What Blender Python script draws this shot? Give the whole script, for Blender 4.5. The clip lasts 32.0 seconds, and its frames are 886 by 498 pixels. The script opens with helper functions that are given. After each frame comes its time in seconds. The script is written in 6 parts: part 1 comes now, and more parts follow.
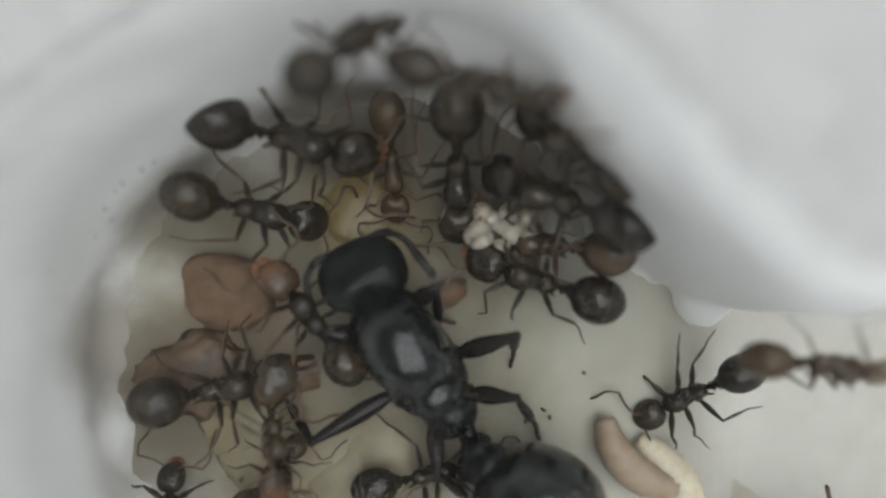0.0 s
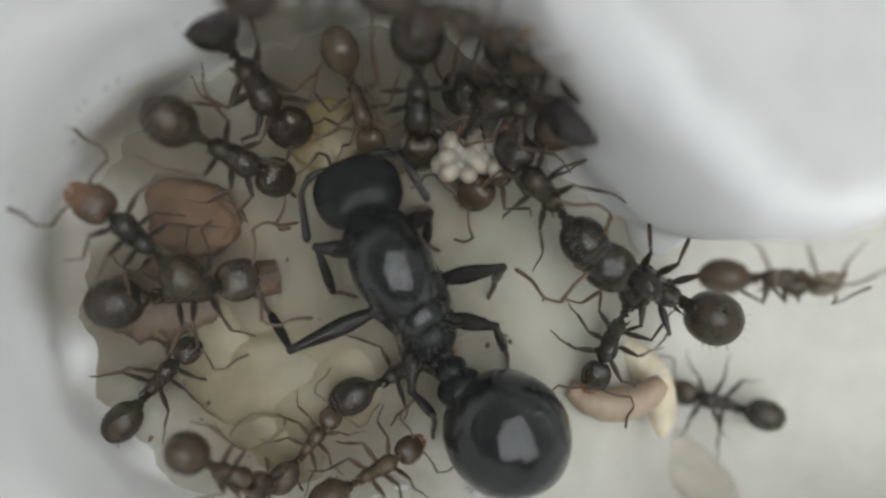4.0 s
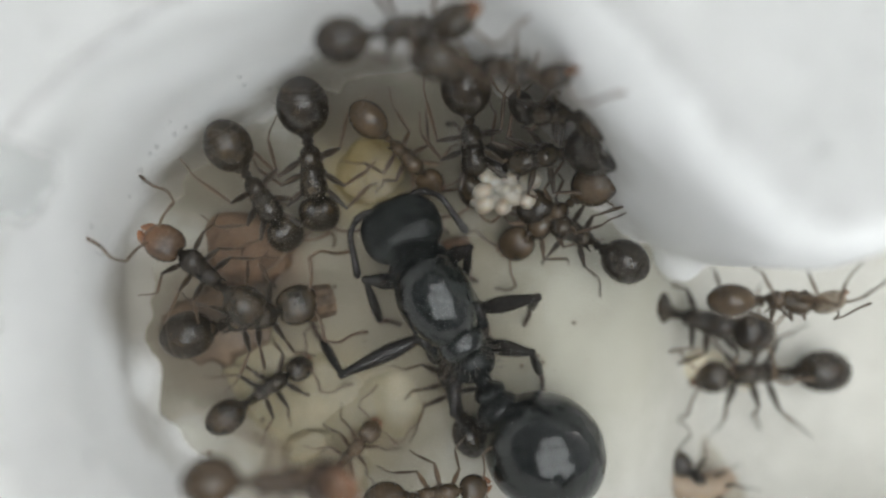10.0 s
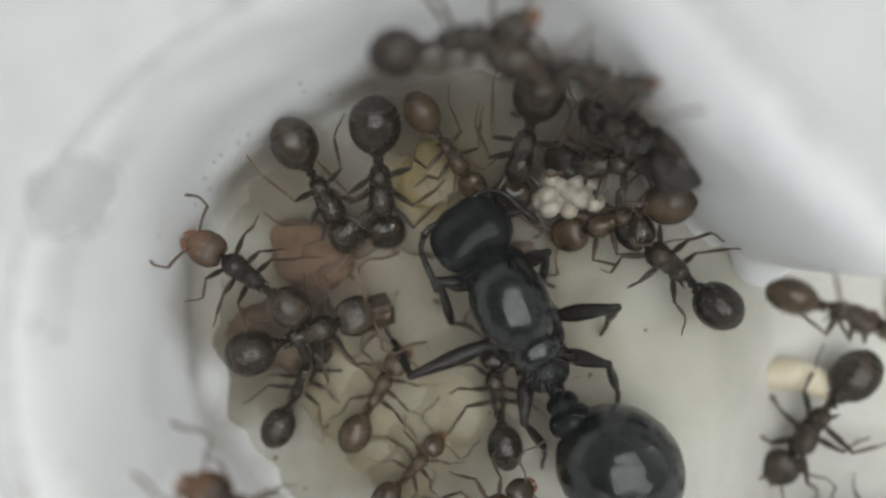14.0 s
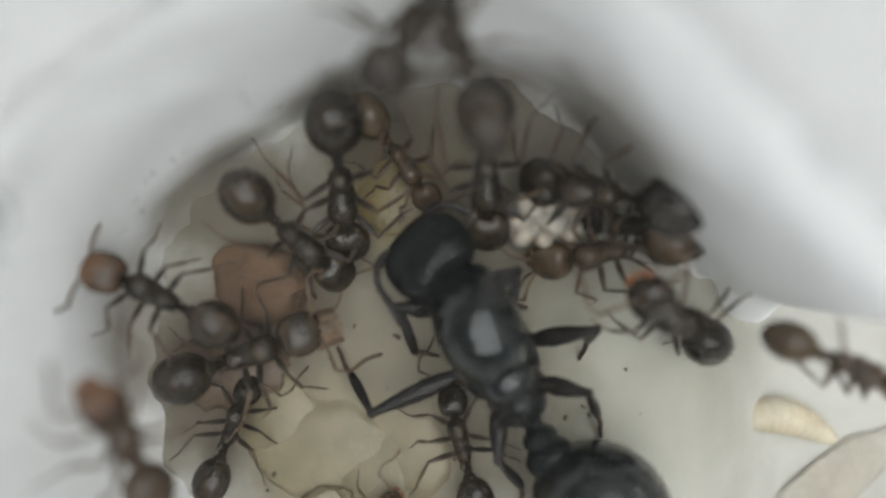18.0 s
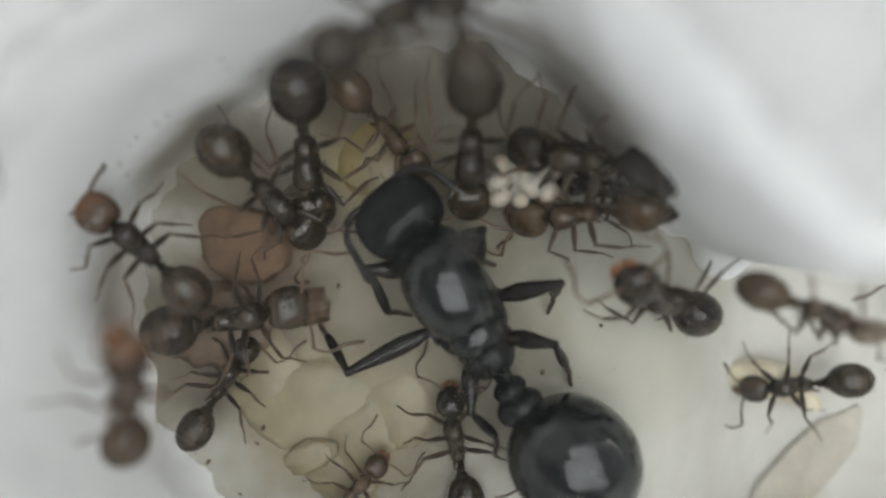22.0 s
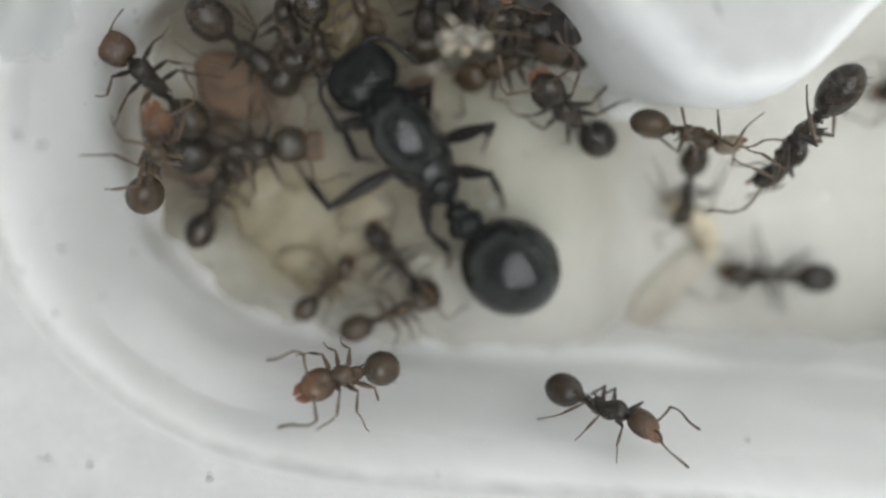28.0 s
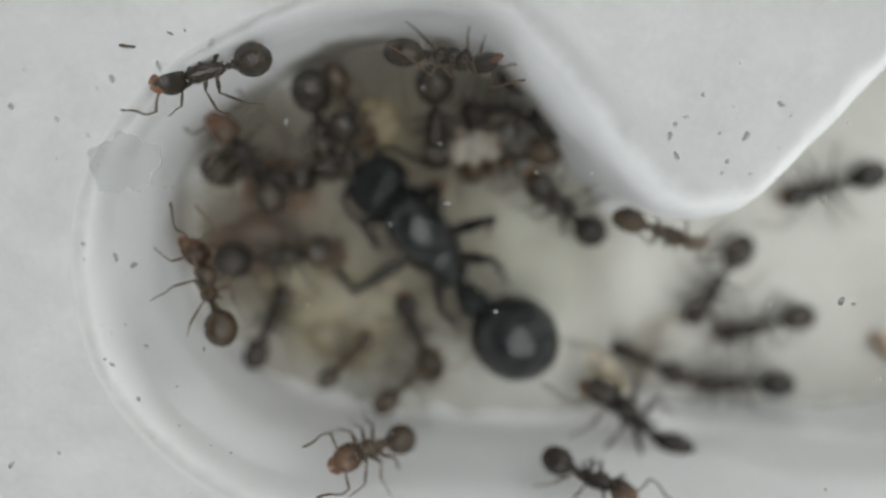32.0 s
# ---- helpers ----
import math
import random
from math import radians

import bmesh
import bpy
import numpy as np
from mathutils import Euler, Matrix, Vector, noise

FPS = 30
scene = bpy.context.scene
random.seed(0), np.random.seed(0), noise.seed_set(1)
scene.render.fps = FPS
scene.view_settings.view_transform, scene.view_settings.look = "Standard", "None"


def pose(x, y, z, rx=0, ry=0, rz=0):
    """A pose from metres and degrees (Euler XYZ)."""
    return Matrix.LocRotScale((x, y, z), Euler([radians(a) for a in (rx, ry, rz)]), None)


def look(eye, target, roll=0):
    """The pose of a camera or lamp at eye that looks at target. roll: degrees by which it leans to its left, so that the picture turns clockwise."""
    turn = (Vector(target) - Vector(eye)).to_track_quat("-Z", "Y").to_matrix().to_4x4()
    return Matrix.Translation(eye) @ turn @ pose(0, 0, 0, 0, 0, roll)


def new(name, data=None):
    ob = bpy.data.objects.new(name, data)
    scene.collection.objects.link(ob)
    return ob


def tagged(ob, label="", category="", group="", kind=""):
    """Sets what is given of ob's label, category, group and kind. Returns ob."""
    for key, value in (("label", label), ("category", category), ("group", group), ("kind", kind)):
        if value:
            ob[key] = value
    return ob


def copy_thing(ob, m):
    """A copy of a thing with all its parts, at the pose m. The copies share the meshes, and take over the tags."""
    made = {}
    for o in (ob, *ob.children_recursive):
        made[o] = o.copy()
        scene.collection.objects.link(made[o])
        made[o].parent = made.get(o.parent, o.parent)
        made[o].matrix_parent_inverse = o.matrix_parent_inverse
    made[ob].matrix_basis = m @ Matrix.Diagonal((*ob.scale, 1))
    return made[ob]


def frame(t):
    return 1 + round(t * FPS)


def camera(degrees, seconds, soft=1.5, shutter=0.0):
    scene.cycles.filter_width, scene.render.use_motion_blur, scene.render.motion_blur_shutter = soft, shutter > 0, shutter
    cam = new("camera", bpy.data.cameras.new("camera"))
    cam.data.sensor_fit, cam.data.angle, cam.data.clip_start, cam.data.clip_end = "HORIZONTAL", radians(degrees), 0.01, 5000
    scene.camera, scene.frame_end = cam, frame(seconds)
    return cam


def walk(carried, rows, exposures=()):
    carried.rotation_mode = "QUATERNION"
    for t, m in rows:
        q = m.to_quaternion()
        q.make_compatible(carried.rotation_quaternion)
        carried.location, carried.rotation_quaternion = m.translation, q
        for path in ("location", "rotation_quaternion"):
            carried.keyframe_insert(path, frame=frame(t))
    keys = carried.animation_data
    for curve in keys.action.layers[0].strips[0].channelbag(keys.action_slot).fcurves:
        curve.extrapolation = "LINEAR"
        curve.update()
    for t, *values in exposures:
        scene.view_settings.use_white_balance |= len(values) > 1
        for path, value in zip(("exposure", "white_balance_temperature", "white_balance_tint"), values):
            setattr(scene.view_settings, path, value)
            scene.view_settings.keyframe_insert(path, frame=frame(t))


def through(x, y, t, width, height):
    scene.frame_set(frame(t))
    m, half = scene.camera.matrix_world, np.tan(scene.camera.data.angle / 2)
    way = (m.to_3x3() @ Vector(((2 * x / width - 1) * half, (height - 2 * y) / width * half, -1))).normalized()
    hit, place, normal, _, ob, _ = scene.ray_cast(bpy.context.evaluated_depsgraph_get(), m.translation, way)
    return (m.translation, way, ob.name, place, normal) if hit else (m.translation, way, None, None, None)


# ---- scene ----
# An ant nest under a glass cover: one queen and her workers in a white cast chamber. Lengths below are in millimetres, turned into metres by MM.
MM = 0.001
cam = camera(63.3, 32.0, soft=2.5)
cam.data.dof.use_dof = True
cam.data.dof.focus_distance = 26.1 * MM
cam.data.dof.aperture_fstop = 19.5
PATH = [
    (0.0, pose(0.00151, 0.00068, 0.02677, 2.78, 2.53, 0.48)),
    (0.5, pose(0.00127, 0.00069, 0.02657, 2.37, 1.88, 0.48)),
    (1.0, pose(0.00101, 0.00064, 0.02644, 2.03, 0.90, 0.50)),
    (1.5, pose(0.00054, 0.00007, 0.02629, 1.38, -0.05, 0.58)),
    (2.0, pose(0.00032, -0.00023, 0.02658, 0.29, -0.77, 0.54)),
    (2.5, pose(-0.00031, -0.00026, 0.02621, 0.66, -1.21, 0.36)),
    (3.0, pose(-0.00005, -0.00003, 0.02645, 0.62, -1.80, 0.22)),
    (3.5, pose(0.00019, 0.00016, 0.02693, 0.06, -2.15, 0.53)),
    (4.0, pose(0.00060, -0.00008, 0.02729, -1.29, -2.16, 1.14)),
    (4.5, pose(0.00072, -0.00044, 0.02763, -2.96, -1.63, 1.22)),
    (6.5, pose(0.00168, -0.00052, 0.02945, -3.74, 1.35, 1.14)),
    (7.0, pose(0.00116, -0.00050, 0.03005, -3.02, 1.82, 1.03)),
    (7.5, pose(0.00098, -0.00042, 0.03001, -1.96, 1.57, 0.80)),
    (8.0, pose(0.00051, -0.00056, 0.02936, -1.74, 1.57, 0.79)),
    (8.5, pose(0.00084, -0.00035, 0.02866, -0.83, 0.84, 0.74)),
    (9.0, pose(0.00120, 0.00046, 0.02794, 0.32, -0.22, 0.89)),
    (9.5, pose(0.00065, 0.00019, 0.02816, 0.31, -0.47, 0.87)),
    (10.0, pose(0.00017, 0.00038, 0.02923, -0.00, 0.01, 0.69)),
    (10.5, pose(-0.00019, 0.00042, 0.02982, 0.21, 0.68, 0.53)),
    (11.0, pose(0.00059, 0.00005, 0.02980, 0.32, 0.08, 0.62)),
    (11.5, pose(0.00020, 0.00054, 0.02916, 0.74, 0.21, 0.67)),
    (12.0, pose(0.00001, 0.00062, 0.02978, 0.23, 0.09, 0.56)),
    (12.5, pose(0.00074, 0.00038, 0.03036, -0.84, -1.22, 0.60)),
    (13.0, pose(0.00053, 0.00067, 0.03029, -0.23, -0.10, 0.59)),
    (13.5, pose(0.00038, 0.00084, 0.02961, 0.03, 2.53, 0.58)),
    (14.0, pose(0.00043, 0.00067, 0.02855, -0.19, 5.66, 0.35)),
    (14.5, pose(0.00102, 0.00054, 0.02676, -0.97, 7.22, 0.28)),
    (16.5, pose(0.00030, 0.00089, 0.02612, 0.23, 4.41, 0.85)),
    (17.0, pose(0.00021, 0.00121, 0.02605, 0.77, 3.68, 0.90)),
    (17.5, pose(0.00046, 0.00133, 0.02593, 0.50, 3.38, 0.79)),
    (18.0, pose(0.00050, 0.00142, 0.02594, 0.53, 3.38, 0.81)),
    (18.5, pose(0.00084, 0.00165, 0.02597, -0.17, 4.13, 0.76)),
    (19.0, pose(0.00096, 0.00162, 0.02614, -0.26, 4.05, 0.84)),
    (19.5, pose(0.00098, 0.00146, 0.02622, -1.13, 3.76, 0.76)),
    (20.0, pose(0.00133, 0.00085, 0.02648, -2.69, 3.34, 0.81)),
    (20.5, pose(0.00089, 0.00101, 0.02648, -3.19, 3.80, 0.73)),
    (21.0, pose(0.00116, 0.00122, 0.02637, -3.10, 3.72, 0.60)),
    (21.5, pose(0.00127, 0.00098, 0.02667, -2.41, 3.20, 0.57)),
    (22.0, pose(0.00119, 0.00132, 0.02657, -2.38, 3.26, 0.46)),
    (22.5, pose(0.00093, 0.00074, 0.02670, -5.02, 3.40, 0.42)),
    (23.0, pose(0.00090, -0.00019, 0.02811, -8.87, 3.04, 0.42)),
    (23.5, pose(0.00138, -0.00067, 0.03045, -10.81, 1.51, 0.71)),
    (24.0, pose(0.00147, -0.00114, 0.03179, -12.11, 0.41, 0.94)),
    (24.5, pose(0.00082, -0.00202, 0.03406, -13.44, 1.33, 1.31)),
    (26.5, pose(-0.00002, -0.00179, 0.03273, -15.58, 0.74, 1.60)),
    (27.0, pose(-0.00038, -0.00089, 0.03213, -13.29, 0.80, 1.59)),
    (27.5, pose(-0.00007, -0.00033, 0.03237, -12.42, -0.62, 1.54)),
    (28.0, pose(0.00023, 0.00021, 0.03341, -12.31, -2.39, 1.40)),
    (28.5, pose(0.00016, 0.00165, 0.03585, -11.58, -2.01, 1.57)),
    (29.0, pose(0.00045, 0.00285, 0.03764, -11.38, -1.35, 1.49)),
    (29.5, pose(0.00078, 0.00250, 0.03879, -11.88, -1.77, 1.57)),
    (30.0, pose(0.00065, 0.00240, 0.03802, -11.48, -1.17, 1.43)),
    (30.5, pose(0.00040, 0.00235, 0.03791, -11.68, -0.40, 1.40)),
    (31.0, pose(0.00057, 0.00239, 0.03796, -11.38, -0.87, 1.44)),
    (31.5, pose(0.00046, 0.00285, 0.03783, -10.52, -1.61, 1.49)),
    (32.0, pose(-0.00007, 0.00334, 0.03758, -9.41, -1.52, 1.34)),
]
# the camera's own exposure follows what it sees
EXPOSURES = [(0, -0.09), (2, -0.05), (3, 0.15), (4, 0.06), (7, 0.16), (8, 0.08), (9, 0.05), (10, 0.24), (14, 0.14), (17, 0.2), (18, 0.2), (20, -0.01), (21, 0.12), (22, 0.15), (23, 0.32), (24, 0.1), (26, -0.02), (27, -0.39), (27.6, -0.05), (28, 0.08), (29, 0.05), (30, -0.11), (32, -0.17)]
walk(cam, PATH, EXPOSURES)

# ---------------------------------------------------------------- light
world = bpy.data.worlds.new("sky")
scene.world = world
world.use_nodes = True
wn = world.node_tree.nodes
sky = wn.new("ShaderNodeTexSky")
sky.sky_type = "NISHITA"
sky.sun_disc = False
sky.sun_elevation = radians(14)
sky.sun_rotation = radians(50)
room = wn.new("ShaderNodeHueSaturation")
room.inputs["Saturation"].default_value = 0.15
world.node_tree.links.new(sky.outputs["Color"], room.inputs["Color"])
world.node_tree.links.new(room.outputs["Color"], wn["Background"].inputs["Color"])
wn["Background"].inputs["Strength"].default_value = 0.085

# daylight of a window to one side of the nest: a wide pane and a narrow one
facing = look((0.09, 0.0, 0.50), (0, 0, 0.005), 12)
for side, high, width, height in ((-0.10, 0.0, 0.42, 0.52), (0.22, -0.05, 0.16, 0.40)):
    pane_lamp = bpy.data.lights.new("window_light", "AREA")
    pane_lamp.shape = "RECTANGLE"
    pane_lamp.size, pane_lamp.size_y = width, height
    pane_lamp.energy = 5.8 * width * height
    pane_lamp.color = (0.94, 0.982, 0.985)
    lamp = new("window_light", pane_lamp)
    lamp.matrix_world = facing @ pose(side, high, 0)


# ---------------------------------------------------------------- materials
def surface(name, dark, light, per_mm, rough=0.5, bump=0.0, spread=(0.35, 0.65), rough_var=0.1, coat=0.0, fine=6.0, through=0.0, vary=0.0, scatter=0.0, shine=0.5):
    """A two-scale noise material; per_mm: how many features on a millimetre."""
    mat = bpy.data.materials.new(name)
    mat.use_nodes = True
    n, link = mat.node_tree.nodes, mat.node_tree.links.new
    b = n["Principled BSDF"]
    co = n.new("ShaderNodeTexCoord")
    a = n.new("ShaderNodeTexNoise")
    a.inputs["Scale"].default_value = 1000 * per_mm
    a.inputs["Detail"].default_value = 4
    f = n.new("ShaderNodeTexNoise")
    f.inputs["Scale"].default_value = 1000 * per_mm * fine
    f.inputs["Detail"].default_value = 3
    for t in (a, f):
        link(co.outputs["Object"], t.inputs["Vector"])
    mixed = n.new("ShaderNodeMath")
    mixed.operation = "MULTIPLY_ADD"
    mixed.inputs[1].default_value = 0.35
    link(f.outputs["Fac"], mixed.inputs[0])
    low = n.new("ShaderNodeMath")
    low.operation = "MULTIPLY"
    low.inputs[1].default_value = 0.65
    link(a.outputs["Fac"], low.inputs[0])
    link(low.outputs[0], mixed.inputs[2])
    ramp = n.new("ShaderNodeValToRGB")
    ramp.color_ramp.elements[0].position, ramp.color_ramp.elements[1].position = spread
    ramp.color_ramp.elements[0].color = (*dark, 1)
    ramp.color_ramp.elements[1].color = (*light, 1)
    link(mixed.outputs[0], ramp.inputs["Fac"])
    colour = ramp.outputs["Color"]
    if vary:
        info = n.new("ShaderNodeObjectInfo")
        hsv = n.new("ShaderNodeHueSaturation")
        rng = n.new("ShaderNodeMapRange")
        rng.inputs["To Min"].default_value, rng.inputs["To Max"].default_value = 1 - vary, 1 + vary
        link(info.outputs["Random"], rng.inputs["Value"])
        link(rng.outputs["Result"], hsv.inputs["Value"])
        link(colour, hsv.inputs["Color"])
        colour = hsv.outputs["Color"]
    link(colour, b.inputs["Base Color"])
    r = n.new("ShaderNodeMapRange")
    r.inputs["To Min"].default_value, r.inputs["To Max"].default_value = max(rough - rough_var, 0.02), min(rough + rough_var, 1)
    link(f.outputs["Fac"], r.inputs["Value"])
    link(r.outputs["Result"], b.inputs["Roughness"])
    b.inputs["Specular IOR Level"].default_value = shine
    b.inputs["Coat Weight"].default_value = coat
    b.inputs["Coat Roughness"].default_value = 0.13
    b.inputs["Transmission Weight"].default_value = through
    if scatter:
        b.inputs["Subsurface Weight"].default_value = scatter
        b.inputs["Subsurface Radius"].default_value = (0.0012, 0.0008, 0.0005)
        b.inputs["Subsurface Scale"].default_value = 1.0
    if bump:
        bp = n.new("ShaderNodeBump")
        bp.inputs["Strength"].default_value = 0.6
        bp.inputs["Distance"].default_value = bump * MM
        link(mixed.outputs[0], bp.inputs["Height"])
        link(bp.outputs["Normal"], b.inputs["Normal"])
    return mat


# Wall and rim tones set whiter than the top, painting in light there.
PLASTER = surface("white_plaster", (0.86, 0.86, 0.855), (0.94, 0.94, 0.93), 0.22, 0.75, 0.05, rough_var=0.15, spread=(0.3, 0.7))
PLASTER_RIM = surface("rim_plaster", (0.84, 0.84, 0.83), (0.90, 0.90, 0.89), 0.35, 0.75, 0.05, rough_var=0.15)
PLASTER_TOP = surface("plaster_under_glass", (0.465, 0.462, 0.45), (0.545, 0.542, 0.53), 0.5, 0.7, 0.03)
FLOOR = surface("stained_plaster", (0.43, 0.415, 0.37), (0.55, 0.535, 0.485), 0.2, 0.65, 0.08, spread=(0.3, 0.7))
QUEEN = surface("queen_shell", (0.0015, 0.0028, 0.0024), (0.004, 0.0055, 0.0048), 0.5, 0.13, 0.02, rough_var=0.06, coat=0.4, fine=2.5, shine=0.55)
QUEEN_DULL = surface("queen_sculptured_shell", (0.002, 0.003, 0.003), (0.006, 0.007, 0.006), 3.0, 0.2, 0.022, rough_var=0.1, shine=0.27)
QUEEN_HEAD = surface("queen_striped_head", (0.002, 0.003, 0.003), (0.006, 0.007, 0.006), 3.0, 0.19, 0.008, rough_var=0.08, shine=0.24)
hn, hl = QUEEN_HEAD.node_tree.nodes, QUEEN_HEAD.node_tree.links.new
grooves = hn.new("ShaderNodeTexWave")
grooves.bands_direction = "Y"
grooves.inputs["Scale"].default_value, grooves.inputs["Distortion"].default_value = 1900, 2.5
groove_bump = hn.new("ShaderNodeBump")
groove_bump.inputs["Strength"].default_value, groove_bump.inputs["Distance"].default_value = 0.35, 0.012 * MM
hl(hn["Texture Coordinate"].outputs["Object"], grooves.inputs["Vector"])
hl(grooves.outputs["Fac"], groove_bump.inputs["Height"])
hl(hn["Bump"].outputs["Normal"], groove_bump.inputs["Normal"])
hl(groove_bump.outputs["Normal"], hn["Principled BSDF"].inputs["Normal"])
QUEEN_LEG = surface("queen_leg", (0.004, 0.0035, 0.003), (0.014, 0.010, 0.007), 2.0, 0.24, 0.01, shine=0.35)
QUEEN_FOOT = surface("queen_foot", (0.035, 0.02, 0.012), (0.07, 0.04, 0.025), 2.0, 0.4)
DARK = surface("dark_shell", (0.009, 0.0068, 0.0035), (0.032, 0.0215, 0.011), 1.4, 0.15, 0.02, vary=0.4, rough_var=0.07, coat=0.25, shine=0.42)
DARK_LEG = surface("dark_leg", (0.014, 0.0098, 0.0055), (0.042, 0.027, 0.014), 2.0, 0.34, vary=0.3)
BROWN = surface("brown_shell", (0.026, 0.017, 0.0085), (0.07, 0.044, 0.022), 1.5, 0.16, 0.02, vary=0.3, rough_var=0.07, coat=0.25, shine=0.45)
BROWN_LEG = surface("brown_leg", (0.04, 0.025, 0.013), (0.10, 0.062, 0.033), 2.0, 0.4, vary=0.25)
RED = surface("reddish_shell", (0.022, 0.013, 0.007), (0.06, 0.033, 0.016), 1.1, 0.25, 0.012, vary=0.25)
PALE = surface("pale_shell", (0.13, 0.105, 0.075), (0.26, 0.215, 0.16), 0.9, 0.3, 0.01, scatter=0.3)
BAND = surface("pale_plate_edge", (0.022, 0.016, 0.01), (0.05, 0.036, 0.024), 2.0, 0.35)
MANDIBLE = surface("mandible_shell", (0.07, 0.026, 0.010), (0.2, 0.085, 0.034), 3.0, 0.3)
EYE = surface("eye_facets", (0.004, 0.004, 0.004), (0.012, 0.012, 0.012), 12, 0.2)
SEED = surface("orange_seed", (0.078, 0.044, 0.023), (0.148, 0.09, 0.05), 0.8, 0.8, 0.09, scatter=0.3, spread=(0.3, 0.7))
HELD = surface("tan_husk", (0.10, 0.062, 0.034), (0.24, 0.155, 0.09), 1.4, 0.5, 0.05, scatter=0.2)
HUSK = surface("brown_husk", (0.055, 0.036, 0.022), (0.14, 0.092, 0.055), 0.6, 0.5, 0.06)
PASTE = surface("yellow_paste", (0.155, 0.128, 0.072), (0.25, 0.21, 0.13), 0.3, 0.45, 0.03, scatter=0.3, spread=(0.3, 0.7))
HONEY = surface("honey_smear", (0.165, 0.118, 0.038), (0.23, 0.172, 0.068), 0.5, 0.3, 0.02, scatter=0.2)
EGG = surface("egg_white", (0.26, 0.225, 0.18), (0.36, 0.32, 0.265), 1.0, 0.35, 0.01, scatter=0.5)
LARVA = surface("larva_skin", (0.46, 0.40, 0.29), (0.60, 0.54, 0.41), 1.0, 0.4, 0.02, scatter=0.5)
SCRAP = surface("pink_scrap", (0.24, 0.175, 0.12), (0.37, 0.285, 0.205), 0.6, 0.45, 0.05, scatter=0.4)
FILM = surface("pale_husk_film", (0.33, 0.295, 0.235), (0.45, 0.41, 0.34), 0.5, 0.5, 0.04, scatter=0.2)
GRIT = surface("grey_grit", (0.34, 0.34, 0.33), (0.52, 0.51, 0.49), 3.0, 0.8)
LINT = surface("white_lint", (0.7, 0.7, 0.7), (0.85, 0.85, 0.85), 3.0, 0.6)
TABLE = surface("table_wood", (0.20, 0.14, 0.09), (0.32, 0.23, 0.15), 0.02, 0.5, 0.1)


def stain_and_shade(mat, colour, centre, radius, rise=1.0):
    """Mixes a round, ragged patch into a plaster colour: stains, and shade painted in."""
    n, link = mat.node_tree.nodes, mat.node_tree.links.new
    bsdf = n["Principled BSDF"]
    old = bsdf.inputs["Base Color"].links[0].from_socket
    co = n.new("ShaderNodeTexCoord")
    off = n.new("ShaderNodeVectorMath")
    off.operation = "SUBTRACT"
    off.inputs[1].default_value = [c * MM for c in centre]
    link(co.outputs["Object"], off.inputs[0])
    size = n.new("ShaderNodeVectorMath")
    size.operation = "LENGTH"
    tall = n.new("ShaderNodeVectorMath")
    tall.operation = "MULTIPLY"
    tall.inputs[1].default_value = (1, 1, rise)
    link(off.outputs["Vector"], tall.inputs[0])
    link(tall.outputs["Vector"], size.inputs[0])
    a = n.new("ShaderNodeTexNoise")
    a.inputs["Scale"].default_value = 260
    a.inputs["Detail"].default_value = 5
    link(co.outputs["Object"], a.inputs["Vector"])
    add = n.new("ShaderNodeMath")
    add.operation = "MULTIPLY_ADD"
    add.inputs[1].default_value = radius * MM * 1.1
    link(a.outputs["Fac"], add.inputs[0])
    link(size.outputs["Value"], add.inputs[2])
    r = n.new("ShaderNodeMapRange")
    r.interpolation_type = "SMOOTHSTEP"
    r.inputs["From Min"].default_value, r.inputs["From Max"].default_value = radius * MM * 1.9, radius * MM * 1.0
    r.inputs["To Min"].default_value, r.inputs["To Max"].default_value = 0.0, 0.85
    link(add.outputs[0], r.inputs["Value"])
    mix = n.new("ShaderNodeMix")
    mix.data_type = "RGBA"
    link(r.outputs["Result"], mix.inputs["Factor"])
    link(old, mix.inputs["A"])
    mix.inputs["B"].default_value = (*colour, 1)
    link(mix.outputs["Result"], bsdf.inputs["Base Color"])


stain_and_shade(FLOOR, (0.35, 0.335, 0.27), (4.5, -2.5, 0), 7.0)
stain_and_shade(FLOOR, (0.135, 0.108, 0.06), (-3.8, -2.4, 0), 8.8)
stain_and_shade(FLOOR, (0.27, 0.205, 0.075), (-2.6, 3.5, 0), 2.6)
stain_and_shade(FLOOR, (0.22, 0.18, 0.105), (-4.6, -6.0, 0), 2.8)
stain_and_shade(FLOOR, (0.15, 0.095, 0.055), (-7.7, -0.2, 0), 2.3)
# Floor under the left workers and the crowd: soiled, with shade painted in.
stain_and_shade(FLOOR, (0.13, 0.098, 0.064), (-9.0, -2.8, 0), 2.7)
stain_and_shade(FLOOR, (0.125, 0.105, 0.066), (0.8, 5.4, 0), 4.0)
stain_and_shade(PLASTER, (0.34, 0.295, 0.21), (-2.6, -0.8, 0), 9.0, 2.8)
# Walls behind the crowd: dirt, and the shade there put into the colour.
stain_and_shade(PLASTER, (0.24, 0.21, 0.165), (-3.5, 6.6, 1.5), 2.6, 1.0)
stain_and_shade(PLASTER, (0.27, 0.245, 0.205), (4.2, 5.2, 3.6), 3.0, 0.8)
# Soft shade at the foot of the left wall, painted into the plaster.
stain_and_shade(PLASTER, (0.34, 0.31, 0.255), (-11.4, -1.6, 0.6), 2.6, 1.0)
stain_and_shade(PLASTER, (0.28, 0.25, 0.20), (-9.4, 3.8, 0.6), 2.6, 1.0)
# The same shade painted onto the floor beside the wall and the crowd.
stain_and_shade(FLOOR, (0.115, 0.093, 0.062), (-9.6, -3.4, 0), 3.4)
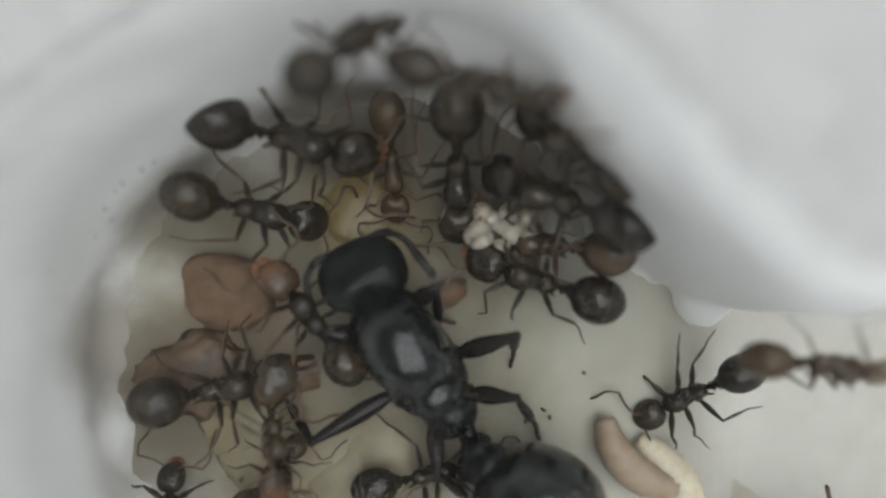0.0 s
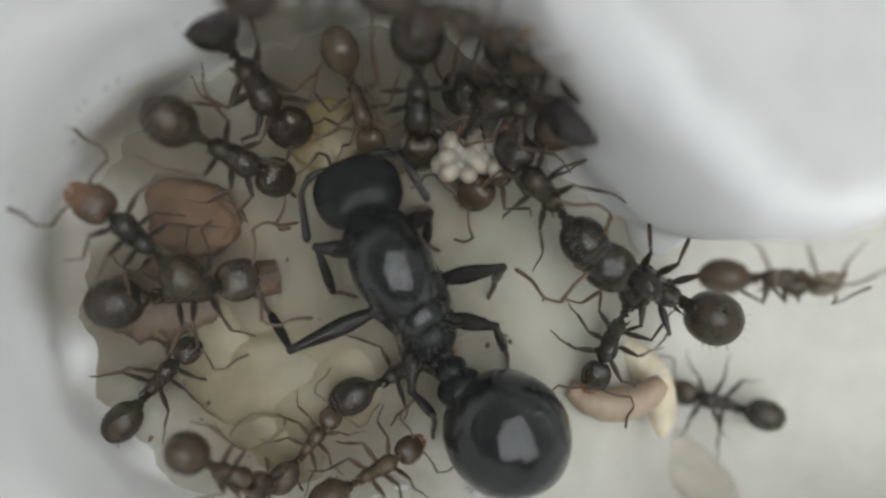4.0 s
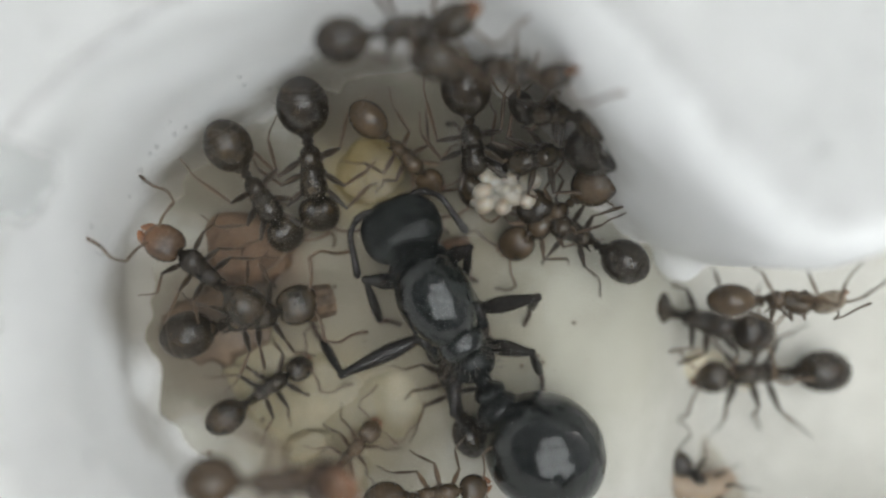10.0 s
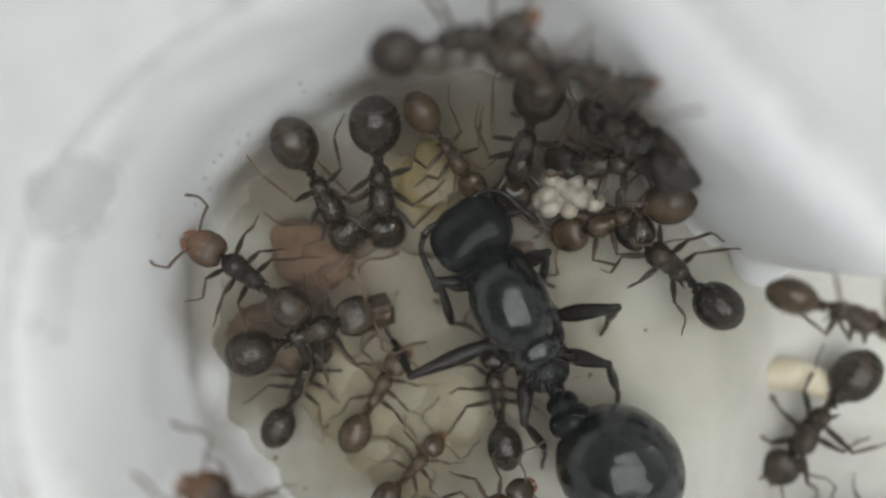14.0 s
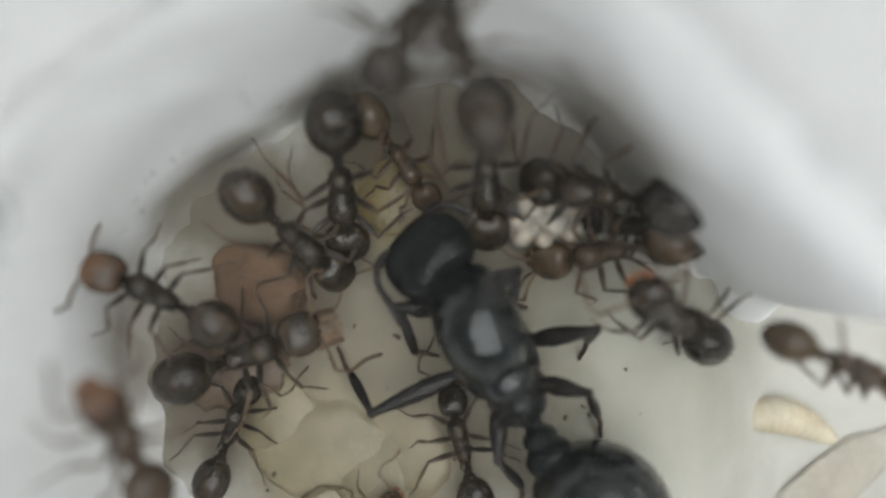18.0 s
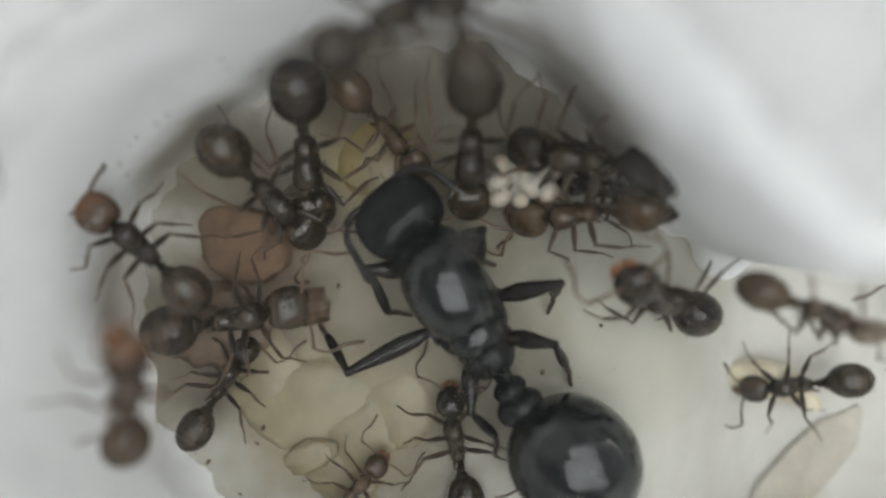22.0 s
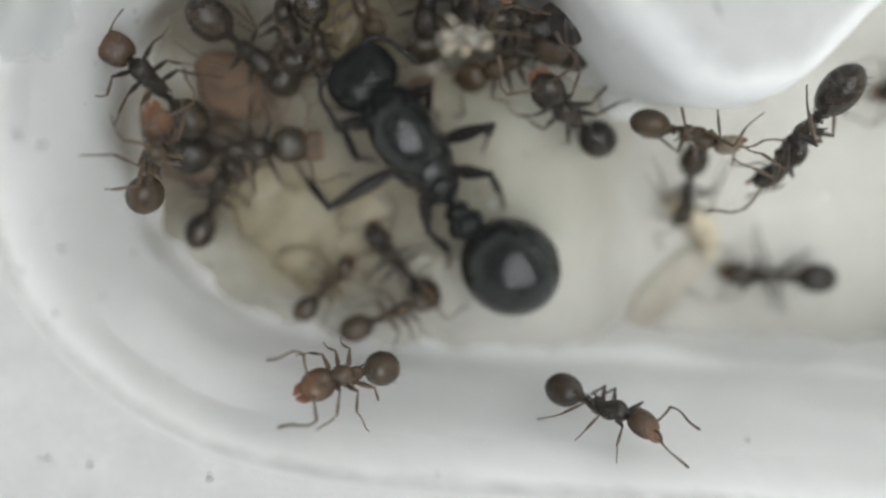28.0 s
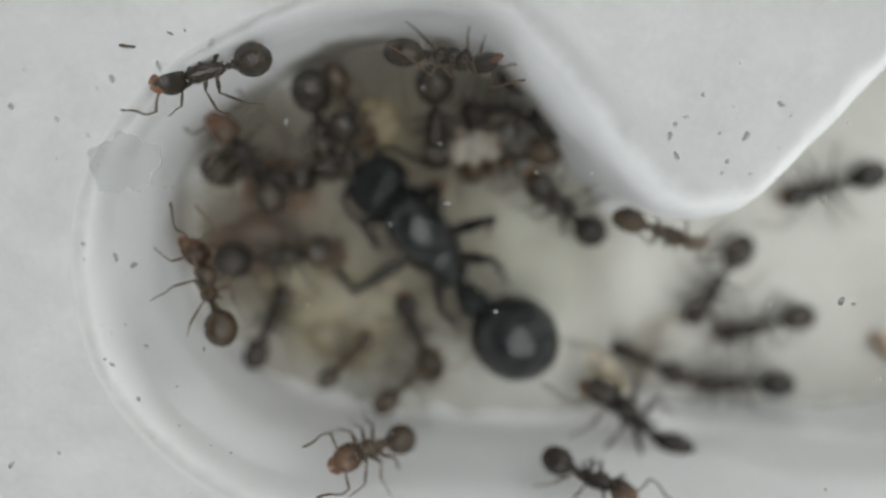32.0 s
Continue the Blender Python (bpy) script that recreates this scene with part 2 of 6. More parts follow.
stain_and_shade(FLOOR, (0.125, 0.103, 0.068), (-8.4, 3.0, 0), 2.6)
stain_and_shade(FLOOR, (0.10, 0.082, 0.055), (-3.6, 6.0, 0), 2.2)


def colour_fade(mat, colour, axis, start, end, ragged):
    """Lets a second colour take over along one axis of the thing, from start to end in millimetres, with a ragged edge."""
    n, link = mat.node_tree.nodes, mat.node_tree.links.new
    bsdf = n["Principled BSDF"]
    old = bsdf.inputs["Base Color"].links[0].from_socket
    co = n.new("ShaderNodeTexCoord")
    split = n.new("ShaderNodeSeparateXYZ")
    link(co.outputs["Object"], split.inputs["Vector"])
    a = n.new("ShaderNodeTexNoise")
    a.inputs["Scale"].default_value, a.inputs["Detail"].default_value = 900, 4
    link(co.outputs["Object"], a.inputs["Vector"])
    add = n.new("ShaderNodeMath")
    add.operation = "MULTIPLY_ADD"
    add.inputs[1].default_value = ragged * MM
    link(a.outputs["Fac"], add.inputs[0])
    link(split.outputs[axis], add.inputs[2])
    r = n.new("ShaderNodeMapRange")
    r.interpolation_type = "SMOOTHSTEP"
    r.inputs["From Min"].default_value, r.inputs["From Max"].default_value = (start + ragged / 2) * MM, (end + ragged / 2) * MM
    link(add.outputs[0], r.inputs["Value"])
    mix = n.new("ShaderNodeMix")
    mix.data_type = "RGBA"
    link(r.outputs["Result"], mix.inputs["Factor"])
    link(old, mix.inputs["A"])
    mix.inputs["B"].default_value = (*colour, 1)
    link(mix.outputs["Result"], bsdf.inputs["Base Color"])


# Brightness painted into the rim fades to the block's grey near the glass.
colour_fade(PLASTER_RIM, (0.51, 0.505, 0.495), "Z", 10.3, 10.98, 0.5)
colour_fade(RED, (0.11, 0.056, 0.028), "X", 0.55, 1.35, 0.3)
colour_fade(PALE, (0.30, 0.15, 0.055), "X", 0.95, 1.4, 0.2)


def glass_material(name, rough, veil, tint=(1, 1, 1), grey=0.76):
    """Clear glass with a faint milky film on it: breath and dust, and painted haze."""
    mat = bpy.data.materials.new(name)
    mat.use_nodes = True
    n, link = mat.node_tree.nodes, mat.node_tree.links.new
    b = n["Principled BSDF"]
    b.inputs["Base Color"].default_value = (*tint, 1)
    b.inputs["Roughness"].default_value = rough
    b.inputs["Transmission Weight"].default_value = 1
    b.inputs["IOR"].default_value = 1.05
    film = n.new("ShaderNodeBsdfDiffuse")
    film.inputs["Color"].default_value = (grey, grey * 1.01, grey, 1)
    co = n.new("ShaderNodeTexCoord")
    a = n.new("ShaderNodeTexNoise")
    a.inputs["Scale"].default_value = 160
    a.inputs["Detail"].default_value = 3
    link(co.outputs["Object"], a.inputs["Vector"])
    r = n.new("ShaderNodeMapRange")
    r.inputs["From Min"].default_value, r.inputs["From Max"].default_value = 0.3, 0.7
    r.inputs["To Min"].default_value, r.inputs["To Max"].default_value = veil * 0.6, veil * 1.4
    link(a.outputs["Fac"], r.inputs["Value"])
    mix = n.new("ShaderNodeMixShader")
    link(r.outputs["Result"], mix.inputs["Fac"])
    link(b.outputs["BSDF"], mix.inputs[1])
    link(film.outputs["BSDF"], mix.inputs[2])
    link(mix.outputs["Shader"], n["Material Output"].inputs["Surface"])
    return mat


# The cover's veil also lifts dark tones, a haze put into the glass.
GLASS = glass_material("cover_glass", 0.0, 0.005)
DROP = glass_material("breath_drop", 0.02, 0.05, (0.97, 0.97, 0.97), 0.7)
WATER = glass_material("water_film", 0.03, 0.28, (0.90, 0.91, 0.90), 0.42)


# ---------------------------------------------------------------- helpers
def mm(x, y, z, rx=0, ry=0, rz=0):
    return pose(x * MM, y * MM, z * MM, rx, ry, rz)


def mesh_from(name, bm, material, smooth=True):
    bm.transform(Matrix.Scale(MM, 4))
    bmesh.ops.recalc_face_normals(bm, faces=bm.faces)
    me = bpy.data.meshes.new(name)
    bm.to_mesh(me)
    bm.free()
    me.materials.append(material)
    if smooth:
        me.polygons.foreach_set("use_smooth", [True] * len(me.polygons))
    return me


def part(name, bm, material, parent=None, label="", at=None, smooth=True):
    ob = new(name, mesh_from(name, bm, material, smooth))
    if parent:
        ob.parent = parent
    if at is not None:
        ob.matrix_basis = at
    return tagged(ob, label)


def blob(bm, c, r, seg=20, rings=14, square=1.0, shape=None):
    """A rounded body with its poles along x; square below 1 makes it boxier. shape(u, y, z) bends it, u from -1 (back) to 1 (front)."""
    rows = []
    e = square
    for i in range(1, rings):
        a = math.pi * i / rings
        u, w = math.cos(a), math.sin(a)
        u = math.copysign(abs(u) ** e, u)
        w = w ** e
        ring = []
        for j in range(seg):
            b = 2 * math.pi * j / seg
            y, z = math.cos(b), math.sin(b)
            y, z = math.copysign(abs(y) ** e, y) * w, math.copysign(abs(z) ** e, z) * w
            p = shape(u, y, z) if shape else (u, y, z)
            ring.append(bm.verts.new((c[0] + p[0] * r[0], c[1] + p[1] * r[1], c[2] + p[2] * r[2])))
        rows.append(ring)
    ends = []
    for u in (1, -1):
        p = shape(u, 0, 0) if shape else (u, 0, 0)
        ends.append(bm.verts.new((c[0] + p[0] * r[0], c[1] + p[1] * r[1], c[2] + p[2] * r[2])))
    for j in range(seg):
        k = (j + 1) % seg
        bm.faces.new((ends[0], rows[0][j], rows[0][k]))
        bm.faces.new((ends[1], rows[-1][k], rows[-1][j]))
        for i in range(rings - 2):
            bm.faces.new((rows[i][j], rows[i + 1][j], rows[i + 1][k], rows[i][k]))
    return bm


def curve_points(pts, n):
    """A smooth line through pts (Catmull-Rom), n steps to a span."""
    p = [Vector(q) for q in pts]
    p = [p[0] * 2 - p[1], *p, p[-1] * 2 - p[-2]]
    out = []
    for i in range(1, len(p) - 2):
        for k in range(n):
            t = k / n
            a, b, c, d = p[i - 1:i + 3]
            out.append(0.5 * (2 * b + (c - a) * t + (2 * a - 5 * b + 4 * c - d) * t * t + (3 * b - a - 3 * c + d) * t ** 3))
    out.append(p[-2])
    return out


def tube(bm, pts, radii, sides=8):
    """A round limb through pts with a radius at each."""
    pts = [Vector(p) for p in pts]
    rows = []
    up = Vector((0.13, 0.21, 0.97))
    for i, p in enumerate(pts):
        d = (pts[min(i + 1, len(pts) - 1)] - pts[max(i - 1, 0)]).normalized()
        s = d.cross(up)
        s = s.normalized() if s.length > 1e-3 else d.orthogonal().normalized()
        t = s.cross(d)
        rows.append([bm.verts.new(p + (s * math.cos(2 * math.pi * j / sides) + t * math.sin(2 * math.pi * j / sides)) * radii[i]) for j in range(sides)])
    for a, b in zip(rows, rows[1:]):
        for j in range(sides):
            k = (j + 1) % sides
            bm.faces.new((a[j], a[k], b[k], b[j]))
    bm.faces.new(rows[0][::-1])
    bm.faces.new(rows[-1])
    return bm


def limb(bm, pts, radii, n=4, sides=8):
    """A tube whose bends are rounded and whose radius swells evenly between the points."""
    line = curve_points(pts, n)
    rad = [radii[min(i // n, len(radii) - 2)] * (1 - (i % n) / n) + radii[min(i // n + 1, len(radii) - 1)] * ((i % n) / n) for i in range(len(line) - 1)] + [radii[-1]]
    return tube(bm, line, rad, sides)


def empty(name):
    ob = new(name)
    ob.empty_display_size = 0.002
    return ob


# ---------------------------------------------------------------- the nest
OUTLINE = [(-12.2, -1.5), (-11.7, -5.5), (-9.6, -8.5), (-6.5, -10.6), (-2.5, -11.7), (3.5, -12.1), (10, -12.3), (18, -12.8), (30, -12.8), (41, -9),
           (41, 2), (34, 9), (22, 9.6), (18.6, 6.4), (15.6, 3.2), (13.3, 0.7), (11.2, -0.1), (9.3, 0.1), (7.8, 1.1), (5.7, 3.4), (4.1, 5.4),
           (2.3, 7.0), (0, 7.7), (-3, 7.4), (-6, 6.3), (-9.2, 4.3), (-11.4, 1.6)]
BEVEL = [0.8, 0.8, 0.9, 1.0, 1.1, 1.4, 1.6, 1.8, 2.2, 2.2, 2.2, 2.2, 2.2, 2.3, 2.3, 2.2, 2.2, 2.2, 2.2, 2.1, 1.9, 1.6, 1.2, 1.0, 0.9, 0.8, 0.8]
TOP = 11.0
# height at which the wall begins to round over; the bulge stays upright almost to its lip
SHOULDER = [2.2] * 10 + [2.2, 3, 5, 6.5, 7.4, 7.8, 7.8, 7.8, 7.8, 7.6, 7.0, 5.5, 3.5, 2.2, 2.2, 2.2, 2.2]


def closed_curve(pts, n):
    m = len(pts)
    out = []
    for i in range(m):
        a, b, c, d = (np.array(pts[(i + k - 1) % m], float) for k in range(4))
        for k in range(n):
            t = k / n
            out.append(0.5 * (2 * b + (c - a) * t + (2 * a - 5 * b + 4 * c - d) * t * t + (3 * b - a - 3 * c + d) * t ** 3))
    return np.array(out)


ring = closed_curve(OUTLINE, 10)
bevel = closed_curve([(b, 0) for b in BEVEL], 10)[:, 0]
shoulder = np.maximum(closed_curve([(b, 0) for b in SHOULDER], 10)[:, 0], 2.45)
along = np.roll(ring, -2, 0) - np.roll(ring, 2, 0)
along /= np.linalg.norm(along, axis=1)[:, None]
outward = np.stack([along[:, 1], -along[:, 0]], 1)
profile = [(-5.6, -0.2, 0), (-3.0, -0.2, 0), (-0.8, -0.2, 0), (-0.25, -0.2, 0), (0.1, -0.02, 0), (0.5, 0.05, 0), (1.0, 0.06, 0), (1.6, 0.04, 0), (2.2, 0.0, 0)]
curve = [(2.2 + (TOP - 2.2) * math.sin(a), 0.0, 1 - math.cos(a)) for a in [math.pi / 2 * k / 18 for k in range(0, 19)]]
profile += curve[:10]
lip = curve[9:]


def build_wall(name, profile, material, label):
    bm = bmesh.new()
    rows = []
    for k, (height, off, w) in enumerate(profile):
        row = []
        for i, p in enumerate(ring):
            z = height if height <= 2.2 else TOP - (TOP - height) * (TOP - shoulder[i]) / (TOP - 2.2)
            if height == 2.2 and w == 0 and k and profile[k - 1][0] == 2.2:
                z = shoulder[i]
            q = p + outward[i] * (off + w * bevel[i])
            wob = 0.22 * noise.noise(Vector((q[0] * 0.22, q[1] * 0.22, z * 0.3))) + 0.07 * noise.noise(Vector((q[0] * 0.9, q[1] * 0.9, z * 0.9)))
            wob *= min(1, (TOP - z) / 2)
            if z < 1:
                wob += (1 - min(max(z, 0), 1)) * (0.75 * noise.noise(Vector((q[0] * 0.55, q[1] * 0.55, 5))) + 0.3 * noise.noise(Vector((q[0] * 1.7, q[1] * 1.7, 9))))
            row.append(bm.verts.new((q[0] + outward[i][0] * wob, q[1] + outward[i][1] * wob, z)))
        rows.append(row)
    n = len(ring)
    for a, b in zip(rows, rows[1:]):
        for i in range(n):
            j = (i + 1) % n
            bm.faces.new((a[i], a[j], b[j], b[i]))
    return tagged(part(name, bm, material), label, "wall", kind="structure")


def build_top():
    """The flat top that the cover glass lies on, with the hole of the chamber."""
    bm = bmesh.new()
    inner = [bm.verts.new((*(ring[i] + outward[i] * bevel[i]), TOP)) for i in range(len(ring))]
    edges = [bm.edges.new((inner[i], inner[(i + 1) % len(inner)])) for i in range(len(inner))]
    outer = [bm.verts.new((x, y, TOP)) for x, y in ((-60, -45), (60, -45), (60, 45), (-60, 45))]
    edges += [bm.edges.new((outer[i], outer[(i + 1) % 4])) for i in range(4)]
    bmesh.ops.triangle_fill(bm, use_beauty=True, edges=edges)
    base = [bm.verts.new((x, y, -7)) for x, y in ((-60, -45), (60, -45), (60, 45), (-60, 45))]
    for i in range(4):
        j = (i + 1) % 4
        bm.faces.new((outer[i], outer[j], base[j], base[i]))
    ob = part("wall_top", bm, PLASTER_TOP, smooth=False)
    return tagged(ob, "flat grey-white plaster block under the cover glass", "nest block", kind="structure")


def sunk(x):
    """The floor falls away to a deeper end of the chamber."""
    u = min(max((x - 7.5) / 5.5, 0), 1)
    return -4.5 * u * u * (3 - 2 * u)


def build_floor():
    bm = bmesh.new()
    nx, ny = 145, 72
    grid = []
    for i in range(nx + 1):
        col = []
        for j in range(ny + 1):
            x, y = -17 + 63 * i / nx, -18 + 31 * j / ny
            z = 0.16 * noise.noise(Vector((x * 0.35, y * 0.35, 3))) + 0.05 * noise.noise(Vector((x * 1.3, y * 1.3, 8)))
            col.append(bm.verts.new((x, y, z - 0.06 + sunk(x))))
        grid.append(col)
    for i in range(nx):
        for j in range(ny):
            bm.faces.new((grid[i][j], grid[i + 1][j], grid[i + 1][j + 1], grid[i][j + 1]))
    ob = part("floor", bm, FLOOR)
    return tagged(ob, "stained off-white plaster floor of the ant chamber", "floor", kind="structure")


def build_inlet():
    """The rounded lip of the next port in the block, below the chamber."""
    bm = bmesh.new()
    pts = [(-0.3 + 8.4 * math.cos(a), -23.6 + 8.4 * math.sin(a), TOP - 0.1) for a in [2 * math.pi * k / 72 for k in range(73)]]
    tube(bm, pts, [0.55] * 73, 10)
    ob = part("trim_lip", bm, PLASTER)
    return tagged(ob, "rounded white plaster lip of a second port", "rim", kind="structure")


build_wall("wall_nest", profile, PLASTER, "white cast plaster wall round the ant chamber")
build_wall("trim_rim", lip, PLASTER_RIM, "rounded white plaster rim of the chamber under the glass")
build_top(), build_floor(), build_inlet()

bm = bmesh.new()
bmesh.ops.create_cube(bm, size=1, matrix=Matrix.Translation((0, 0, -17.2)) @ Matrix.Diagonal((260, 210, 20, 1)))
bmesh.ops.bevel(bm, geom=bm.edges[:], offset=2, segments=2, affect="EDGES")
tagged(part("wooden_board", bm, TABLE, smooth=False), "brown wooden board under the nest block", "board")

bm = bmesh.new()
bmesh.ops.create_cube(bm, size=1, matrix=Matrix.Translation((0, 0, TOP + 1.05)) @ Matrix.Diagonal((116, 86, 2.0, 1)))
bmesh.ops.bevel(bm, geom=bm.edges[:], offset=0.15, segments=1, affect="EDGES")
cover = tagged(part("cover_glass", bm, GLASS, smooth=False), "clear glass cover with specks of dust, lying on the nest", "glass cover")
cover.visible_shadow = False
GLASS_TOP = TOP + 2.05

# ---------------------------------------------------------------- workers
# per leg: hip, knee, ankle, foot tip of the left side, in the space of an ant whose gaster and head lie 4 mm apart
LEGS = {"front": ((0.72, 0.26, 0.75), (1.35, 0.95, 1.35), (1.35, 1.55, 0.6), (1.75, 2.0, 0.02)),
        "middle": ((0.2, 0.28, 0.72), (0.28, 1.1, 1.4), (-0.12, 1.75, 0.55), (-0.55, 2.2, 0.02)),
        "hind": ((-0.35, 0.25, 0.72), (-0.55, 1.15, 1.45), (-1.3, 1.6, 0.55), (-2.1, 2.0, 0.02))}


def mirrored(p, side):
    return Vector((p[0], p[1] * side, p[2]))


def add_leg(root, spec, side, thick, material, foot_material, shin_material=None):
    """Femur as the leg itself, with the shin and the jointed foot under it."""
    hip, knee, ankle, tip = (mirrored(p, side) for p in spec)
    o = Vector((0, 0, 0))
    k, a, f = knee - hip, ankle - hip, tip - hip
    bm = bmesh.new()
    blob(bm, k * 0.08, (thick * 1.7, thick * 1.6, thick * 1.9), 10, 8)
    tube(bm, [o, k * 0.14, k * 0.3, k * 0.45, k * 0.62, k * 0.8, k * 0.94, k], [thick * 0.5, thick * 0.72, thick * 1.15, thick * 1.34, thick * 1.22, thick * 0.9, thick * 0.66, thick * 0.62], 10)
    blob(bm, k, (thick * 0.68, thick * 0.68, thick * 0.68), 8, 6)
    leg = part("leg", bm, material, root, at=Matrix.Translation(hip * MM))
    bm = bmesh.new()
    tube(bm, [k, k.lerp(a, 0.12), k.lerp(a, 0.4), k.lerp(a, 0.7), k.lerp(a, 0.94), a], [thick * 0.42, thick * 0.48, thick * 0.7, thick * 0.78, thick * 0.62, thick * 0.5], 9)
    spur = (a - k).normalized() * thick * 1.6 + Vector((0, 0, -thick * 0.7))
    tube(bm, [k.lerp(a, 0.95), k.lerp(a, 0.95) + spur], [thick * 0.14, thick * 0.04], 4)
    part("shin", bm, shin_material or material, leg)
    bm = bmesh.new()
    s = f - a
    side_way = Vector((-s.y, s.x, 0)) * 0.06
    line = curve_points([a, a + s * 0.4 + side_way, a + s * 0.75, f, f + Vector((s.x * 0.12, s.y * 0.12, 0))], 4)
    n = len(line) - 1
    tube(bm, line, [thick * (0.42 - 0.2 * i / n + (0.07 if i % 4 == 3 else 0)) * (0.5 if i == n else 1) for i in range(n + 1)], 6)
    part("foot", bm, foot_material, leg, "thin jointed foot")
    return leg


def loft(bm, stations, seg=18, n=3, top=1.0):
    """A closed body through stations (x, z, half width, half height), rounded between them; top below 1 flattens the back."""
    line = curve_points([(s[0], s[1], 0) for s in stations], n)
    size = curve_points([(s[2], s[3], 0) for s in stations], n)
    rows = []
    for p, r in zip(line, size):
        row = []
        for j in range(seg):
            a = 2 * math.pi * j / seg
            z = math.sin(a) * r.y
            row.append(bm.verts.new((p.x, math.cos(a) * r.x, p.y + z * (top if z > 0 else 1.0))))
        rows.append(row)
    for a, b in zip(rows, rows[1:]):
        for j in range(seg):
            k = (j + 1) % seg
            bm.faces.new((a[j], a[k], b[k], b[j]))
    bm.faces.new(rows[0][::-1])
    bm.faces.new(rows[-1])
    return bm


def head_shape(u, y, z):
    """Broad at the back with a shallow notch, narrower to the jaws, flat beneath."""
    w = 1.0 - 0.16 * max(u, 0) ** 2 - 0.05 * max(-u, 0) ** 2
    notch = 0.22 * max(0, -u) * max(0, 1 - 2.2 * abs(y))
    return (u + notch, y * w, z * (1.0 if z > 0 else 0.8) - 0.08 * u)


def banded(bands, depth):
    """A gaster whose plates overlap: shallow steps across it."""
    def shape(u, y, z):
        k = 1.0
        for b in bands:
            if u < b:
                k -= depth * math.exp(-((b - u) / 0.06))
        taper = 1 - 0.12 * max(0, -u) ** 3
        return (u, y * k * taper, z * k * taper)
    return shape


def add_head(root, at, r, material, jaw, square=0.86, jaw_size=1.0, antenna=None, seg=22, eye=0.13, elbow=1.0, back=False):
    bm = bmesh.new()
    blob(bm, (r[0] * 0.92, 0, 0), r, seg, 20, square, head_shape)
    blob(bm, (r[0] * 1.72, 0, -r[2] * 0.24), (r[0] * 0.26, r[1] * 0.56, r[2] * 0.34), 14, 8)
    for side in (1, -1):
        blob(bm, (r[0] * 1.42, side * r[1] * 0.27, r[2] * 0.52), (r[0] * 0.3, r[1] * 0.13, r[2] * 0.22), 10, 8)
    head = part("head", bm, material, root, at=at)
    for side in (1, -1):
        bm = bmesh.new()
        blob(bm, (r[0] * 1.02, side * r[1] * 0.84, r[2] * 0.36), (r[0] * eye, r[1] * eye * 0.7, r[2] * eye * 1.1), 12, 8)
        part("eye", bm, EYE, head, "small black eye")
        bm = bmesh.new()
        j = jaw_size
        blob(bm, (0, 0, 0), (r[0] * 0.46 * j, r[1] * 0.27, r[2] * 0.2), 14, 10, 0.9, lambda u, y, z: (u, y * (1 - 0.45 * max(u, 0)) - side * 0.5 * max(u, 0) ** 2, z * (1 - 0.5 * max(u, 0))))
        bm.transform(Matrix.Translation((r[0] * (1.62 + 0.3 * j), side * r[1] * 0.36, -r[2] * 0.4)) @ Matrix.Rotation(radians(-14 * side), 4, "Z"))
        for i in range(4):
            p = Vector((r[0] * (1.72 + 0.14 * i * j), side * r[1] * (0.13 - 0.02 * i), -r[2] * 0.42))
            tube(bm, [p, p + Vector((0.03 * r[0], -side * r[1] * 0.1, 0))], [r[0] * 0.05, r[0] * 0.012], 5)
        part("mandible", bm, jaw, head, "reddish brown jaw")
        base = Vector((r[0] * 1.5, side * r[1] * 0.3, r[2] * 0.42))
        bm = bmesh.new()
        e = elbow
        pts = [Vector((0, 0, 0)), Vector((0.2 * e, side * 0.5 * e, 0.25)), Vector((0.28 * e, side * 1.05 * e, 0.3))]
        t = 0.05 * (r[0] / 0.65)
        if back:
            pts = [Vector((0, 0, 0)), Vector((0.25, side * 0.5, 0.1)), Vector((0.1, side * 1.0, 0.1))]
            t *= 1.42
        limb(bm, pts, [t, t * 0.9, t * 1.15], 4, 7)
        blob(bm, (0, 0, 0), (t * 1.5, t * 1.5, t * 1.5), 8, 6)
        pts = [pts[-1], pts[-1] + Vector((0.4 * e, side * 0.1 * e, -0.1)), pts[-1] + Vector((0.85 * e, -side * 0.08 * e, -0.3)), pts[-1] + Vector((1.35 * e, -side * 0.12 * e, -0.45))]
        if back:
            pts = [Vector((0.1, side * 1.0, 0.1)), Vector((-0.3, side * 1.35, 0.05)), Vector((-1.0, side * 1.55, -0.3)), Vector((-1.75, side * 1.75, -0.7))]
        line = curve_points(pts, 7)
        tube(bm, line, [t * (0.72 + 0.5 * (i / len(line)) ** 2 + (0.14 if i % 2 else 0)) * (0.45 if i == len(line) - 1 else 1) for i in range(len(line))], 7)
        part("antenna", bm, antenna or material, head, "thin elbowed antenna", at=Matrix.Translation(base * MM))
    return head


THORAX = [(1.22, 0.97, 0.10, 0.11), (1.08, 0.98, 0.17, 0.18), (0.94, 1.02, 0.33, 0.33), (0.74, 1.08, 0.46, 0.45), (0.5, 1.12, 0.48, 0.47), (0.26, 1.1, 0.42, 0.44), (0.06, 1.04, 0.35, 0.4),
          (-0.1, 0.97, 0.31, 0.33), (-0.2, 0.98, 0.31, 0.34), (-0.42, 1.02, 0.34, 0.38), (-0.64, 0.97, 0.32, 0.35), (-0.8, 0.88, 0.22, 0.24), (-0.88, 0.82, 0.13, 0.14)]
PLATES = (-0.42, -0.66, -0.84)


